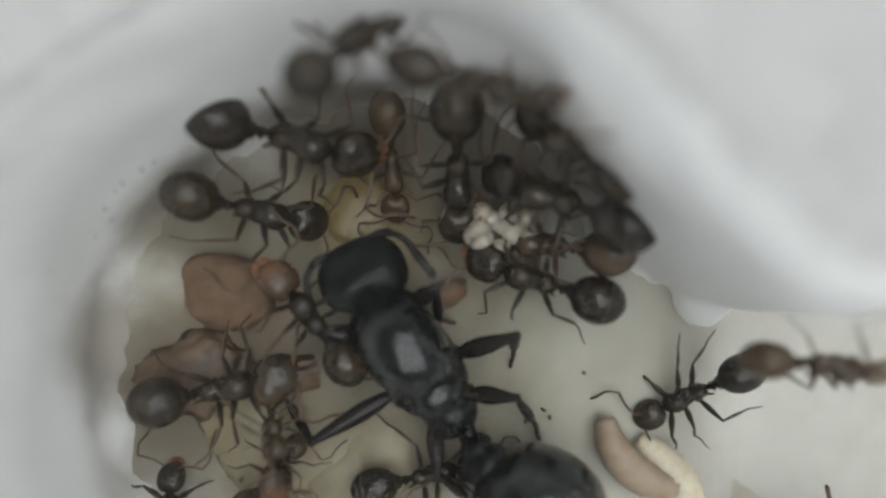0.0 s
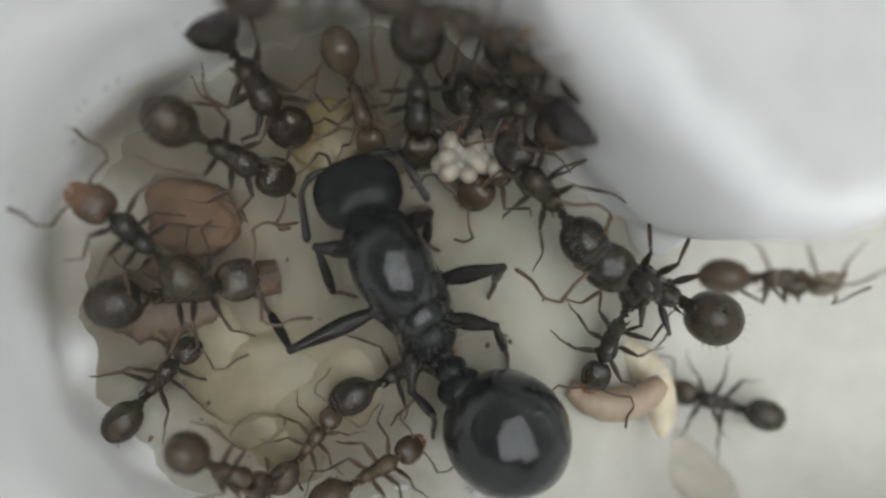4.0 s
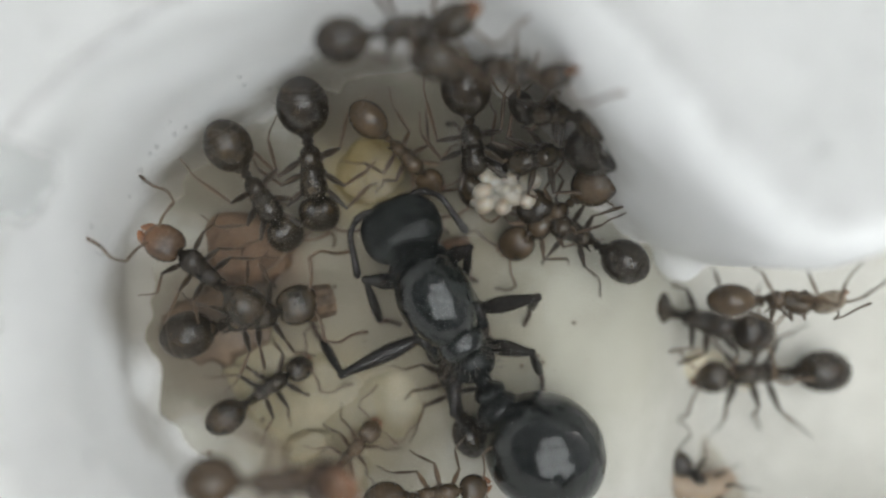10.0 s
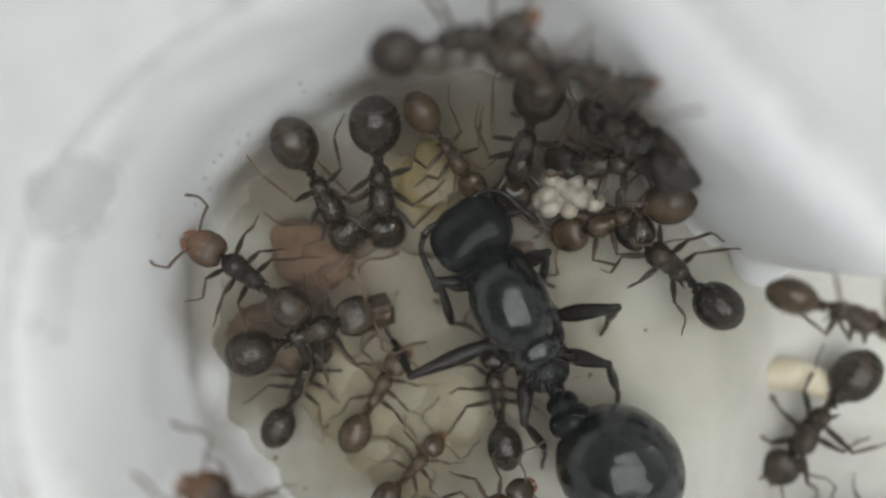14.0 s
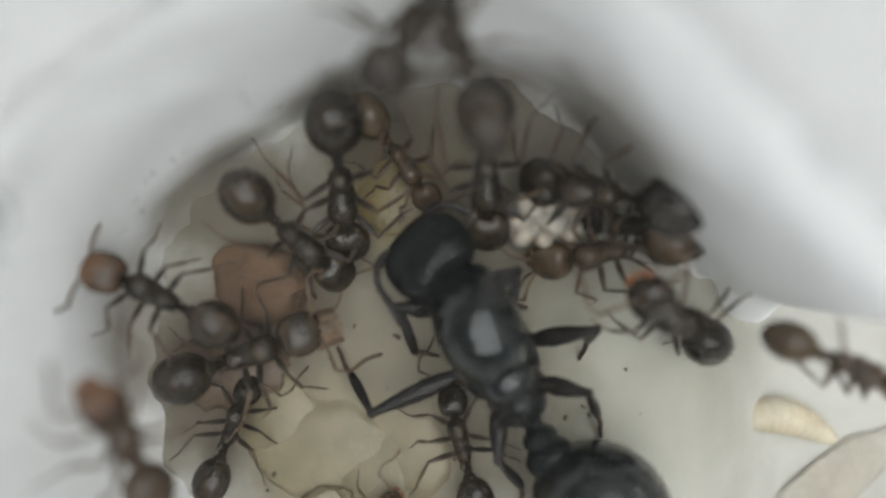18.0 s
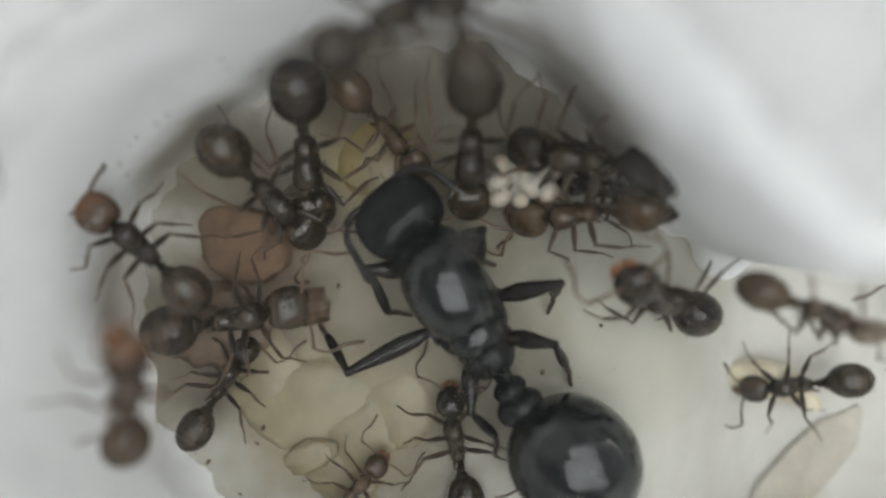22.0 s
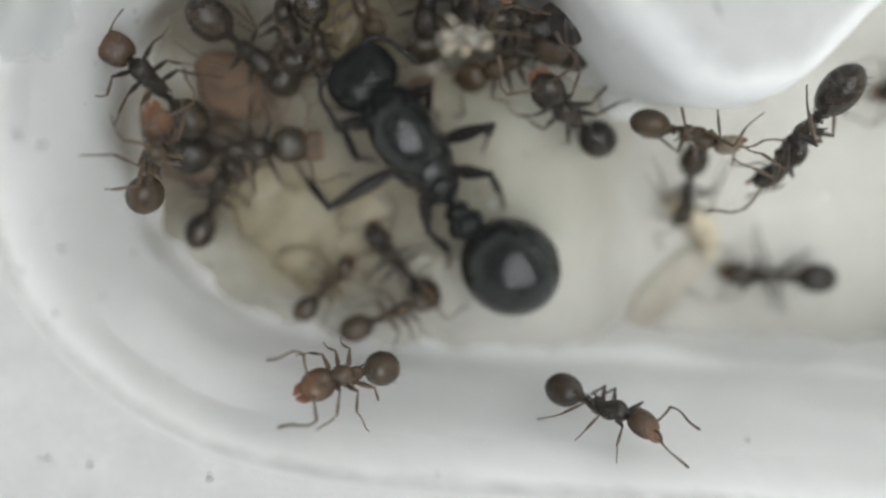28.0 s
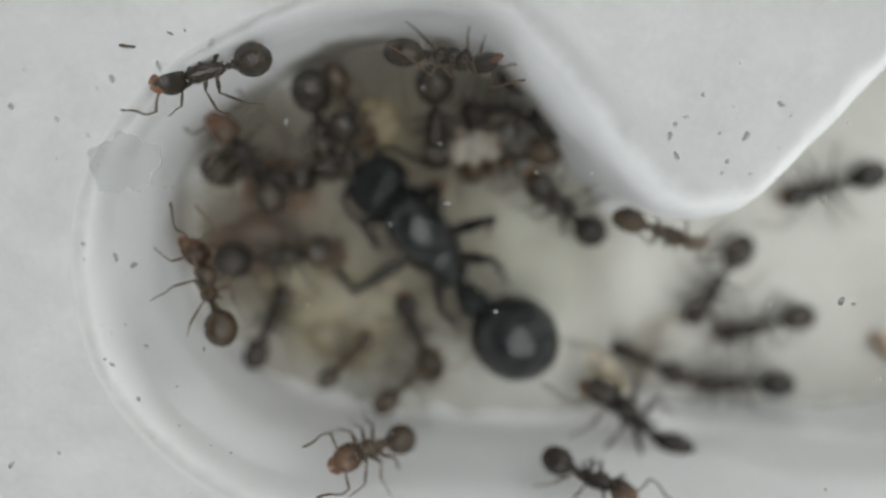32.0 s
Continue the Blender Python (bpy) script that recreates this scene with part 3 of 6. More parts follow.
def build_worker(shell, legs, feet, head_material, label, seed, w=1.0, h=1.0):
    root = empty("worker_ant")
    tagged(root, label, "ant", "workers of the ant colony")
    rnd = random.Random(seed)
    bm = bmesh.new()
    loft(bm, [(x, z, ry * w, rz * w) for x, z, ry, rz in THORAX])
    for side in (1, -1):
        limb(bm, [(-0.68, side * 0.2 * w, 1.2), (-0.83, side * 0.23 * w, 1.36), (-0.93, side * 0.24 * w, 1.43)], [0.07, 0.04, 0.008], 2, 6)
        blob(bm, (0.12, side * 0.24 * w, 0.82), (0.42, 0.17 * w, 0.3), 12, 8, 0.9)
        blob(bm, (-0.45, side * 0.2 * w, 0.8), (0.3, 0.15 * w, 0.24), 12, 8, 0.9)
        blob(bm, (0.68, side * 0.2 * w, 0.74), (0.2, 0.15 * w, 0.26), 10, 8)
    part("thorax", bm, shell, root)
    bm = bmesh.new()
    loft(bm, [(-0.8, 0.82, 0.09, 0.09), (-0.92, 0.86, 0.12, 0.12), (-1.02, 0.98, 0.19, 0.24), (-1.1, 0.96, 0.19, 0.22), (-1.2, 0.87, 0.11, 0.11)], 14)
    part("petiole", bm, shell, root)
    bm = bmesh.new()
    loft(bm, [(-1.16, 0.88, 0.1, 0.1), (-1.24, 0.96, 0.24, 0.23), (-1.33, 1.0, 0.28, 0.27), (-1.42, 0.97, 0.23, 0.22), (-1.5, 0.95, 0.14, 0.13)], 14)
    part("postpetiole", bm, shell, root)
    rear, around = banded(PLATES, 0.03), (0.98, 0.85 * (0.4 + 0.6 * w), 0.80 * w)
    bm = bmesh.new()
    blob(bm, (-2.3, 0, 1.0), around, 30, 44, 0.97, rear)
    part("gaster", bm, shell, root, "glossy rear body")
    for u in PLATES[:2]:
        bm = bmesh.new()
        s = (1 - abs(u) ** (2 / 0.97)) ** 0.485
        ring_points = []
        for k in range(29):
            a = 2 * math.pi * k / 28
            y, z = math.copysign(abs(math.cos(a)) ** 0.97, math.cos(a)) * s, math.copysign(abs(math.sin(a)) ** 0.97, math.sin(a)) * s
            p = rear(u + 0.01, y, z)
            ring_points.append((-2.3 + p[0] * around[0], p[1] * around[1], 1.0 + p[2] * around[2]))
        tube(bm, ring_points, [0.011] * 29, 5)
        part("gaster_band", bm, BAND, root, "paler edge of a body plate")
    add_head(root, mm(1.08, 0, 1.02, 0, 16, 0), (0.80 * h, 0.73 * h, 0.56 * h), head_material, MANDIBLE, square=0.84, antenna=feet, elbow=1.2, eye=0.15)
    for which in ("front", "middle", "hind"):
        for side in (1, -1):
            spec = [Vector(p) + Vector((rnd.uniform(-1, 1), rnd.uniform(-1, 1), 0)) * k for p, k in zip(LEGS[which], (0.0, 0.16, 0.24, 0.32))]
            spec[0] = Vector((spec[0].x, spec[0].y * w, spec[0].z))
            add_leg(root, spec, side, rnd.uniform(0.086, 0.097), legs, feet, feet)
    rows = [(0.62, 1.08, 0.46, 0.46), (0.2, 1.08, 0.4, 0.43), (-0.45, 1.0, 0.33, 0.37), (-1.9, 1.0, 0.78, 0.73), (-2.4, 1.0, 0.84, 0.79), (-2.9, 1.0, 0.66, 0.62)]
    bm = bmesh.new()
    for x, z, ry, rz in rows:
        for k in range(11):
            a = rnd.uniform(0.1, math.pi - 0.1)
            d = Vector((rnd.uniform(-0.5, 0.1), math.cos(a), math.sin(a)))
            p = Vector((x + rnd.uniform(-0.2, 0.2), ry * w * 0.96 * math.cos(a), z + rz * w * 0.96 * math.sin(a)))
            tube(bm, [p, p + d * 0.1, p + d * 0.18 + Vector((-0.06, 0, 0))], [0.009, 0.007, 0.002], 3)
    tagged(part("bristles", bm, BROWN_LEG, root, "short pale bristles"), kind="stuff")
    return root


DARK_LABEL = "glossy blackish brown worker ant"
KINDS = {"pale": build_worker(BROWN, BROWN_LEG, BROWN_LEG, PALE, "brown worker ant with a pale greyish head", 67, 0.85, 0.85),
         "redhead": build_worker(DARK, DARK_LEG, BROWN_LEG, RED, "dark worker ant with a reddish brown head", 61),
         "dark": build_worker(DARK, DARK_LEG, BROWN_LEG, DARK, DARK_LABEL + " on the chamber floor", 62),
         "slim": build_worker(DARK, DARK_LEG, BROWN_LEG, DARK, "slender glossy blackish worker ant", 65, 0.82, 0.82),
         "slimbrown": build_worker(BROWN, BROWN_LEG, BROWN_LEG, BROWN, "slender brown worker ant", 66, 0.82, 0.84),
         "brown": build_worker(BROWN, BROWN_LEG, BROWN_LEG, BROWN, "small glossy brown worker ant", 63),
         "red": build_worker(BROWN, BROWN_LEG, BROWN_LEG, RED, "brown worker ant with a reddish orange head", 64)}
used = set()
ANTS = {}


def worker(key, kind, size, label, seed):
    """One worker of that kind; its legs and antennae get a stance of their own."""
    template = KINDS[kind]
    if kind in used:
        ob = copy_thing(template, Matrix.Identity(4))
    else:
        ob = template
        used.add(kind)
    ANTS[key] = (ob, size, label, seed)
    return ob


worker("W1", "dark", 1.05, "glossy dark worker ant gripping a piece of brown husk", 100)
worker("A2", "redhead", 0.90, "dark worker ant with an orange-brown head on the chamber wall", 101)
worker("A3", "slim", 0.85, "dark brown worker ant on the chamber floor", 102)
worker("A4", "red", 0.80, "brown worker ant with a reddish head climbing to the glass", 103)
worker("A6", "slimbrown", 0.68, "small reddish brown worker ant on the yellowish food", 104)
worker("A5", "slimbrown", 0.80, "brown worker ant at the foot of the wall", 105)
worker("A7", "slim", 0.90, "dark worker ant half under the queen", 106)
worker("A8", "redhead", 0.78, "dark worker ant climbing along the white wall", 107)
worker("A9", "red", 0.78, "brown worker ant climbing the white wall towards the glass", 108)
worker("A10", "dark", 0.74, "dark worker ant walking upside down under the glass", 109)
worker("A14", "dark", 0.80, "dark worker ant high on the wall under the glass", 110)
worker("A15", "slim", 0.85, "dark worker ant clinging below the glass", 111)
worker("B1", "dark", 1.10, "large dark worker ant in the crowd by the wall", 112)
worker("B2", "dark", 1.00, "dark worker ant in the crowd facing the queen", 113)
worker("B3", "dark", 1.05, "dark worker ant in the crowd before the queen's head", 114)
worker("B4", "slimbrown", 0.85, "small brown worker ant beside the honey-yellow smear", 115)
worker("B5", "dark", 1.10, "dark worker ant above the white eggs", 116)
worker("B6", "brown", 0.95, "brown worker ant bent over the white eggs", 117)
worker("C1", "dark", 0.97, "dark worker ant with bent legs beside the eggs", 118)
worker("D", "dark", 1.20, "large dark worker ant running across the floor", 119)
worker("E", "slim", 0.92, "dark worker ant walking on the bare floor", 120)
worker("F", "slim", 0.92, "dark worker ant pacing by the pale husk", 121)
worker("K", "slim", 1.10, "dark worker ant climbing down to the bare floor", 122)
worker("P", "pale", 0.82, "worker ant with a pale greyish head on the rounded wall", 123)
worker("M", "slim", 1.03, "dark worker ant crossing the bare floor", 124)
worker("N", "slim", 1.30, "dark worker ant running in over the bare floor", 125)
worker("O", "slim", 1.08, "dark worker ant by the curled husk", 126)
worker("Q", "slim", 1.06, "dark worker ant running past the husk", 127)
worker("R", "slim", 1.07, "dark worker ant behind the rounded wall", 128)
worker("B7", "dark", 0.82, "dark worker ant clinging to the wall above the eggs", 129)
worker("G1", "slim", 1.25, "large dark worker ant dragging a larva over the deep floor", 130)
worker("A13", "slimbrown", 0.82, "brown worker ant hurrying over the stained floor", 131)


for key, (ob, size, label, seed) in ANTS.items():
    ob.scale = (size, size, size)
    tagged(ob, label)
    rnd = random.Random(seed)
    for c in ob.children:
        if c.name.startswith("leg"):
            c.matrix_basis = Matrix.Translation(c.matrix_basis.translation) @ pose(0, 0, 0, rnd.uniform(-9, 9), rnd.uniform(-7, 7), rnd.uniform(-24, 24))
        if c.name.startswith("head"):
            c.matrix_basis = c.matrix_basis @ pose(0, 0, 0, rnd.uniform(-6, 6), rnd.uniform(-6, 8), rnd.uniform(-9, 9))
            for a in c.children:
                if a.name.startswith("antenna"):
                    a.matrix_basis = Matrix.Translation(a.matrix_basis.translation) @ pose(0, 0, 0, rnd.uniform(-10, 10), rnd.uniform(-18, 6), rnd.uniform(-20, 20))

# ---------------------------------------------------------------- the queen
queen = empty("queen_ant")
tagged(queen, "large glossy black queen ant standing among her workers", "ant")

bm = bmesh.new()
blob(bm, (0.45, 0, 2.7), (1.9, 1.42, 1.4), 32, 24, 0.92, lambda u, y, z: (u, y * (1 - 0.10 * max(0, -u)), z - 0.08 * u * u))
thorax = part("thorax", bm, QUEEN, queen)
bm = bmesh.new()
blob(bm, (1.75, 0, 2.2), (0.95, 1.28, 1.1), 24, 16, 0.95)
limb(bm, [(2.1, 0, 2.3), (2.5, 0, 2.35), (2.9, 0, 2.4)], [0.6, 0.42, 0.45], 3, 14)
part("pronotum", bm, QUEEN_DULL, thorax)
bm = bmesh.new()
blob(bm, (-1.35, 0, 2.7), (0.72, 0.92, 0.82), 24, 16, 0.9)
part("scutellum", bm, QUEEN, thorax)
bm = bmesh.new()
blob(bm, (-2.15, 0, 2.05), (0.85, 0.92, 1.05), 24, 16, 0.88)
limb(bm, [(-2.7, 0, 1.6), (-3.1, 0, 1.65), (-3.7, 0, 1.75)], [0.5, 0.34, 0.3], 3, 12)
part("propodeum", bm, QUEEN_DULL, thorax)
for side in (1, -1):
    bm = bmesh.new()
    blob(bm, (0.0, side * 0.95, 1.75), (1.7, 0.45, 0.85), 18, 12, 0.85)
    part("side_plate", bm, QUEEN_DULL, thorax)
    bm = bmesh.new()
    blob(bm, (-0.55, side * 1.18, 2.75), (0.5, 0.16, 0.22), 12, 8)
    part("wing_scar", bm, QUEEN_LEG, thorax, "torn-off wing stump")
bm = bmesh.new()
blob(bm, (-3.6, 0, 2.0), (0.42, 0.62, 0.75), 18, 12)
part("petiole", bm, QUEEN_DULL, queen)
bm = bmesh.new()
blob(bm, (-4.3, 0, 2.05), (0.58, 0.86, 0.82), 18, 12, 0.92)
part("postpetiole", bm, QUEEN_DULL, queen)
bm = bmesh.new()
blob(bm, (-2.1, 0, 0.35), (2.35, 2.18, 2.05), 44, 60, 0.98, banded((0.55, -0.15, -0.55), 0.012))
gaster = part("gaster", bm, QUEEN, queen, "big glossy black rear body", at=mm(-4.55, 0, 2.0))

queen_head = add_head(queen, mm(2.3, 0, 2.45, 0, 12, 0), (1.22, 1.55, 1.1), QUEEN_HEAD, QUEEN_LEG, 0.72, 0.7, QUEEN_LEG, 40, 0.12, 1.9, True)
QUEEN_LEGS = [((1.6, 0.85, 1.5), (2.4, 1.95, 2.4), (0.75, 2.4, 1.1), (0.2, 1.9, 0.06)),
              ((1.6, -0.85, 1.5), (1.55, -2.0, 2.4), (0.6, -1.35, 0.9), (0.2, -1.7, 0.06)),
              ((-0.6, 0.9, 1.4), (-0.3, 4.6, 1.7), (1.15, 4.85, 0.6), (2.1, 4.95, 0.06)),
              ((-0.6, -0.9, 1.4), (-1.3, -3.3, 2.5), (-1.75, -2.95, 0.8), (-2.3, -2.5, 0.06)),
              ((-1.9, 0.6, 1.4), (-3.6, 1.55, 2.1), (-5.0, 1.4, 1.0), (-5.9, 1.9, 0.06)),
              ((-1.9, -0.6, 1.4), (-3.0, -2.1, 2.3), (-4.2, -2.05, 0.7), (-5.0, -1.85, 0.06))]
for spec in QUEEN_LEGS:
    add_leg(queen, spec, 1, 0.25, QUEEN_LEG, QUEEN_FOOT)

rnd = random.Random(5)
bm = bmesh.new()
for k in range(110):
    a, u = rnd.uniform(0.15, math.pi - 0.15), rnd.uniform(-1, 1)
    p = Vector((-2.1 + 0.8 * u, 0.95 * math.cos(a), 2.1 + 1.0 * math.sin(a)))
    d = Vector((rnd.uniform(-0.5, 0.1), math.cos(a), math.sin(a) + 0.2)).normalized()
    tube(bm, [p, p + d * 0.16, p + d * 0.34 + Vector((-0.05, 0, 0))], [0.012, 0.01, 0.003], 3)
tagged(part("bristles", bm, BROWN_LEG, queen, "short pale bristles"), kind="stuff")


# ---------------------------------------------------------------- food, brood and litter
def lump(name, c, r, material, label, category, seed, rough=0.18, freq=0.9, flat=0.0, turn=0, seg=30, rings=22, kind="", group=""):
    """An uneven lump resting on what is under it."""
    bm = bmesh.new()
    blob(bm, (0, 0, 0), (1, 1, 1), seg, rings)
    for v in bm.verts:
        d = v.co.normalized()
        k = 1 + rough * noise.noise(d * freq * 2 + Vector((seed * 3.1, 0, 0))) + rough * 0.5 * noise.noise(d * freq * 5 + Vector((0, seed * 2.3, 0)))
        v.co = Vector((d.x * r[0], d.y * r[1], d.z * r[2])) * k
        if v.co.z < -r[2] * (1 - flat):
            v.co.z = -r[2] * (1 - flat)
    ob = part(name, bm, material, at=mm(c[0], c[1], c[2], 0, 0, turn))
    return tagged(ob, label, category, group, kind)


lump("seed", (-7.6, 0.3, 0.5), (1.8, 1.4, 0.7), SEED, "orange-brown soaked seed lying by the chamber wall", "seed", 1, 0.2, 0.8, turn=-12, seg=44, rings=32)
lump("seed", (0.55, 0.35, 0.62), (0.75, 0.5, 0.62), SEED, "small orange seed under the queen", "seed", 3, 0.12, turn=30)
lump("seed_husk", (-5.2, -7.6, 0.25), (1.0, 0.6, 0.2), PASTE, "soft yellowish brown husk on the floor", "seed husk", 4, 0.25, 1.0, turn=20)
lump("food_smear", (-2.8, 3.5, 0.02), (1.5, 1.25, 0.13), HONEY, "thin honey-yellow smear on the floor", "food", 5, 0.14, 0.7, turn=40, seg=48, rings=32)
heap = [((-5.2, -5.6, -0.14), (2.5, 1.9, 0.34)), ((-3.4, -6.8, -0.16), (1.8, 1.5, 0.32)), ((-6.9, -4.5, -0.14), (1.8, 1.6, 0.32)), ((-2.0, -5.9, -0.16), (1.7, 1.4, 0.30)), ((-4.2, -8.3, -0.14), (1.8, 1.1, 0.30))]
for k, (c, r) in enumerate(heap):
    lump("food_paste", c, r, PASTE, "pale yellowish lump of chewed food on the floor", "food", 10 + k, 0.2, 0.8, turn=37 * k, group="food lumps")
lump("seed_husk", (-8.9, -2.8, 0.1), (2.1, 1.5, 0.5), HUSK, "dark brown litter of husks under the workers", "litter", 21, 0.3, 1.4, turn=10)

# clutch of eggs
clutch = empty("egg_clutch")
tagged(clutch, "clutch of sticky white eggs held by workers", "eggs")
clutch.matrix_basis = mm(2.55, 2.6, 1.8)
rnd = random.Random(8)
bm = bmesh.new()
blob(bm, (0, 0, 0), (0.42, 0.34, 0.34), 14, 10)
egg_mesh = mesh_from("egg", bm, EGG)
for k in range(30):
    e = new("egg", egg_mesh)
    e.parent = clutch
    a, h = rnd.uniform(0, 6.28), rnd.uniform(0.1, 0.9)
    e.matrix_basis = mm(h * 1.35 * math.cos(a), h * 0.85 * math.sin(a), rnd.uniform(-0.35, 0.35), rnd.uniform(0, 180), rnd.uniform(0, 180), rnd.uniform(0, 180))


def larva(c, length, turn, label):
    bm = bmesh.new()
    n = 40
    pts, rad = [], []
    for i in range(n + 1):
        u = i / n
        pts.append((length * (u - 0.5), 0.14 * length * math.sin(u * math.pi), 0.0))
        rad.append(length * 0.17 * math.sin(math.pi * min(max(0.06 + 0.9 * u, 0), 1)) ** 0.6 * (1 + 0.05 * math.cos(u * 13 * 2 * math.pi)))
    tube(bm, pts, rad, 16)
    ob = part("larva", bm, LARVA, at=mm(*c, 0, 0, turn))
    return tagged(ob, label, "larva")


def husk_flake(bm, turn):
    """A curved, grooved flake of husk, open to one side."""
    nu, nv = 16, 10
    grid = []
    for i in range(nu + 1):
        row = []
        for j in range(nv + 1):
            a, x = radians(-70 + 140 * i / nu), -0.7 + 1.4 * j / nv
            r = 0.68 + 0.05 * math.sin(i * 2.2) + 0.1 * noise.noise(Vector((i * 0.4, j * 0.5, turn)))
            x *= 1 - 0.15 * abs(math.sin(a)) + 0.05 * noise.noise(Vector((i * 0.7, 3, turn)))
            row.append(bm.verts.new((x, r * math.sin(a), r * math.cos(a) - 0.5)))
        grid.append(row)
    for i in range(nu):
        for j in range(nv):
            bm.faces.new((grid[i][j], grid[i + 1][j], grid[i + 1][j + 1], grid[i][j + 1]))
    bmesh.ops.solidify(bm, geom=bm.faces[:], thickness=0.06)
    return bm


held_husk = tagged(part("seed_husk", husk_flake(bmesh.new(), 2.0), HELD), "curved grooved flake of brown husk gripped by a worker", "seed husk")
carried_larva = larva((10.8, -4.6, 0.5), 4.3, -8, "plump cream-coloured ant larva on the floor")


husk_film = lump("husk_film", (14.74, -8.84, -4.50), (3.5, 1.1, 0.15), FILM, "pale crumpled translucent husk lying on the floor", "seed husk", 41, 0.16, 0.8, turn=64, seg=44, rings=36)
bm = bmesh.new()
line = curve_points([(-1.75, 0.1, 0), (-0.9, -0.35, 0.1), (0.2, -0.42, 0.1), (1.2, 0.0, 0.05), (1.8, 0.55, 0)], 8)
tube(bm, line, [0.66 * math.sin(math.pi * (0.1 + 0.82 * k / len(line))) ** 0.6 * (1 + 0.1 * noise.noise(Vector((k * 0.5, 0, 3)))) for k in range(len(line))], 14)
scrap = tagged(part("food_scrap", bm, SCRAP, at=mm(6.9, -4.9, 0.45)), "soft curved brownish scrap of food on the bare floor", "food")

# dust on the glass, grit on walls and floor
rnd = random.Random(11)


def specks(name, places, material, label, category, size=(0.05, 0.16)):
    bm = bmesh.new()
    for x, y, z in places:
        s = size[0] + (size[1] - size[0]) * rnd.random() ** 1.8
        verts = bmesh.ops.create_icosphere(bm, subdivisions=1, radius=1)["verts"]
        t = Matrix.Translation((x, y, z)) @ Matrix.Rotation(rnd.uniform(0, 6.28), 4, "Z") @ Matrix.Diagonal((s * rnd.uniform(0.7, 2.2), s, s * 0.25, 1))
        for v in verts:
            v.co = t @ (v.co * rnd.uniform(0.55, 1.35))
    return tagged(part(name, bm, material), label, category, kind="stuff")


dust = [(-10.8, -3.9), (-13.4, -4.4), (-9.4, -11.1), (-5.9, -9.0), (-7.5, -8.0), (-13.3, -9.9), (1.2, -11.4), (-5.8, -11.5), (-11.7, -7.2), (10.2, 2.1), (11.2, 2.1), (9.2, 5.2), (11.2, 5.3), (-12.9, -6.8), (-11.6, -1.3), (-13.75, -6.0), (-12.4, 6.4), (-12.2, 3.4), (-8.6, -5.8), (-6.8, -8.3), (12.0, 4.5)]
dust += [(rnd.uniform(-17, 18), rnd.uniform(-15, 12)) for k in range(90)] + [(rnd.uniform(-18, -7), rnd.uniform(-16, 9)) for k in range(75)] + [(rnd.gauss(9.5, 1.2), rnd.gauss(3.6, 1.0)) for k in range(22)]
specks("dust", [(x, y, GLASS_TOP + 0.02) for x, y in dust], GRIT, "grey dust specks on the cover glass", "dust", (0.015, 0.105))
specks("lint", [(x, y, GLASS_TOP + 0.02) for x, y in ((14.4, 3.9), (3.8, 2.0), (5.7, 2.0), (10.5, 5.8), (12.7, 2.2), (16.6, -5.2))] + [(rnd.uniform(4, 16), rnd.uniform(-8, 7), GLASS_TOP + 0.02) for k in range(14)], LINT, "white lint specks on the cover glass", "dust", (0.02, 0.07))
grit = [(-2.96, -3.4, 0.05), (-7.05, -6.6, 0.05), (-4.2, -1.2, 0.05), (-5.5, -8.6, 0.1), (-1.0, -9.2, 0.1)] + [(rnd.uniform(-10, 7), rnd.uniform(-10, 0), 0.03) for k in range(25)]
specks("grit", grit, HUSK, "small dark crumbs on the chamber floor", "grit", (0.04, 0.1))
bm = bmesh.new()
for k in range(16):
    x, y = rnd.uniform(-4, 6), -10.2 + rnd.uniform(-0.8, 0.6)
    verts = bmesh.ops.create_icosphere(bm, subdivisions=2, radius=rnd.uniform(0.06, 0.17))["verts"]
    for v in verts:
        v.co = Vector((v.co.x * 1.5, v.co.y, v.co.z * 0.5)) * (1 + 0.35 * noise.noise(v.co * 4 + Vector((k, 0, 0)))) + Vector((x, y, 0.5 + 0.3 * (-10 - y)))
tagged(part("plaster_crumbs", bm, GRIT), "white plaster crumbs at the foot of the wall", "crumbs", kind="stuff")

# water film under the glass
bm = bmesh.new()
blob(bm, (0, 0, 0), (1, 1, 1), 40, 60)
for v in bm.verts:
    a = math.atan2(v.co.y, v.co.x)
    k = 1 + 0.14 * math.sin(2 * a + 1) + 0.1 * math.sin(5 * a) + 0.05 * math.sin(11 * a + 2)
    v.co = Vector((v.co.x * 1.15 * k, v.co.y * 1.15 * k, v.co.z * 0.03))
drop = tagged(part("water_film", bm, WATER, at=mm(-10.9, 1.9, TOP - 0.008)), "flat film of water between glass and plaster", "water")
drop.visible_shadow = False


# breath drops on the wall
bm = bmesh.new()
rnd = random.Random(23)
for k in range(34):
    i = rnd.choice(range(232, 268))
    z = rnd.uniform(2.5, 5.5)
    w = 1 - math.cos(math.asin((z - 2.2) / (TOP - 2.2)))
    p = ring[i] + outward[i] * (w * bevel[i] - 0.02)
    size = rnd.uniform(0.03, 0.11)
    blob(bm, (p[0] + rnd.uniform(-0.1, 0.1), p[1] + rnd.uniform(-0.1, 0.1), z), (size, size, size), 10, 7)
tagged(part("water_drops", bm, DROP), "small drops of breath on the white wall", "water", kind="stuff")


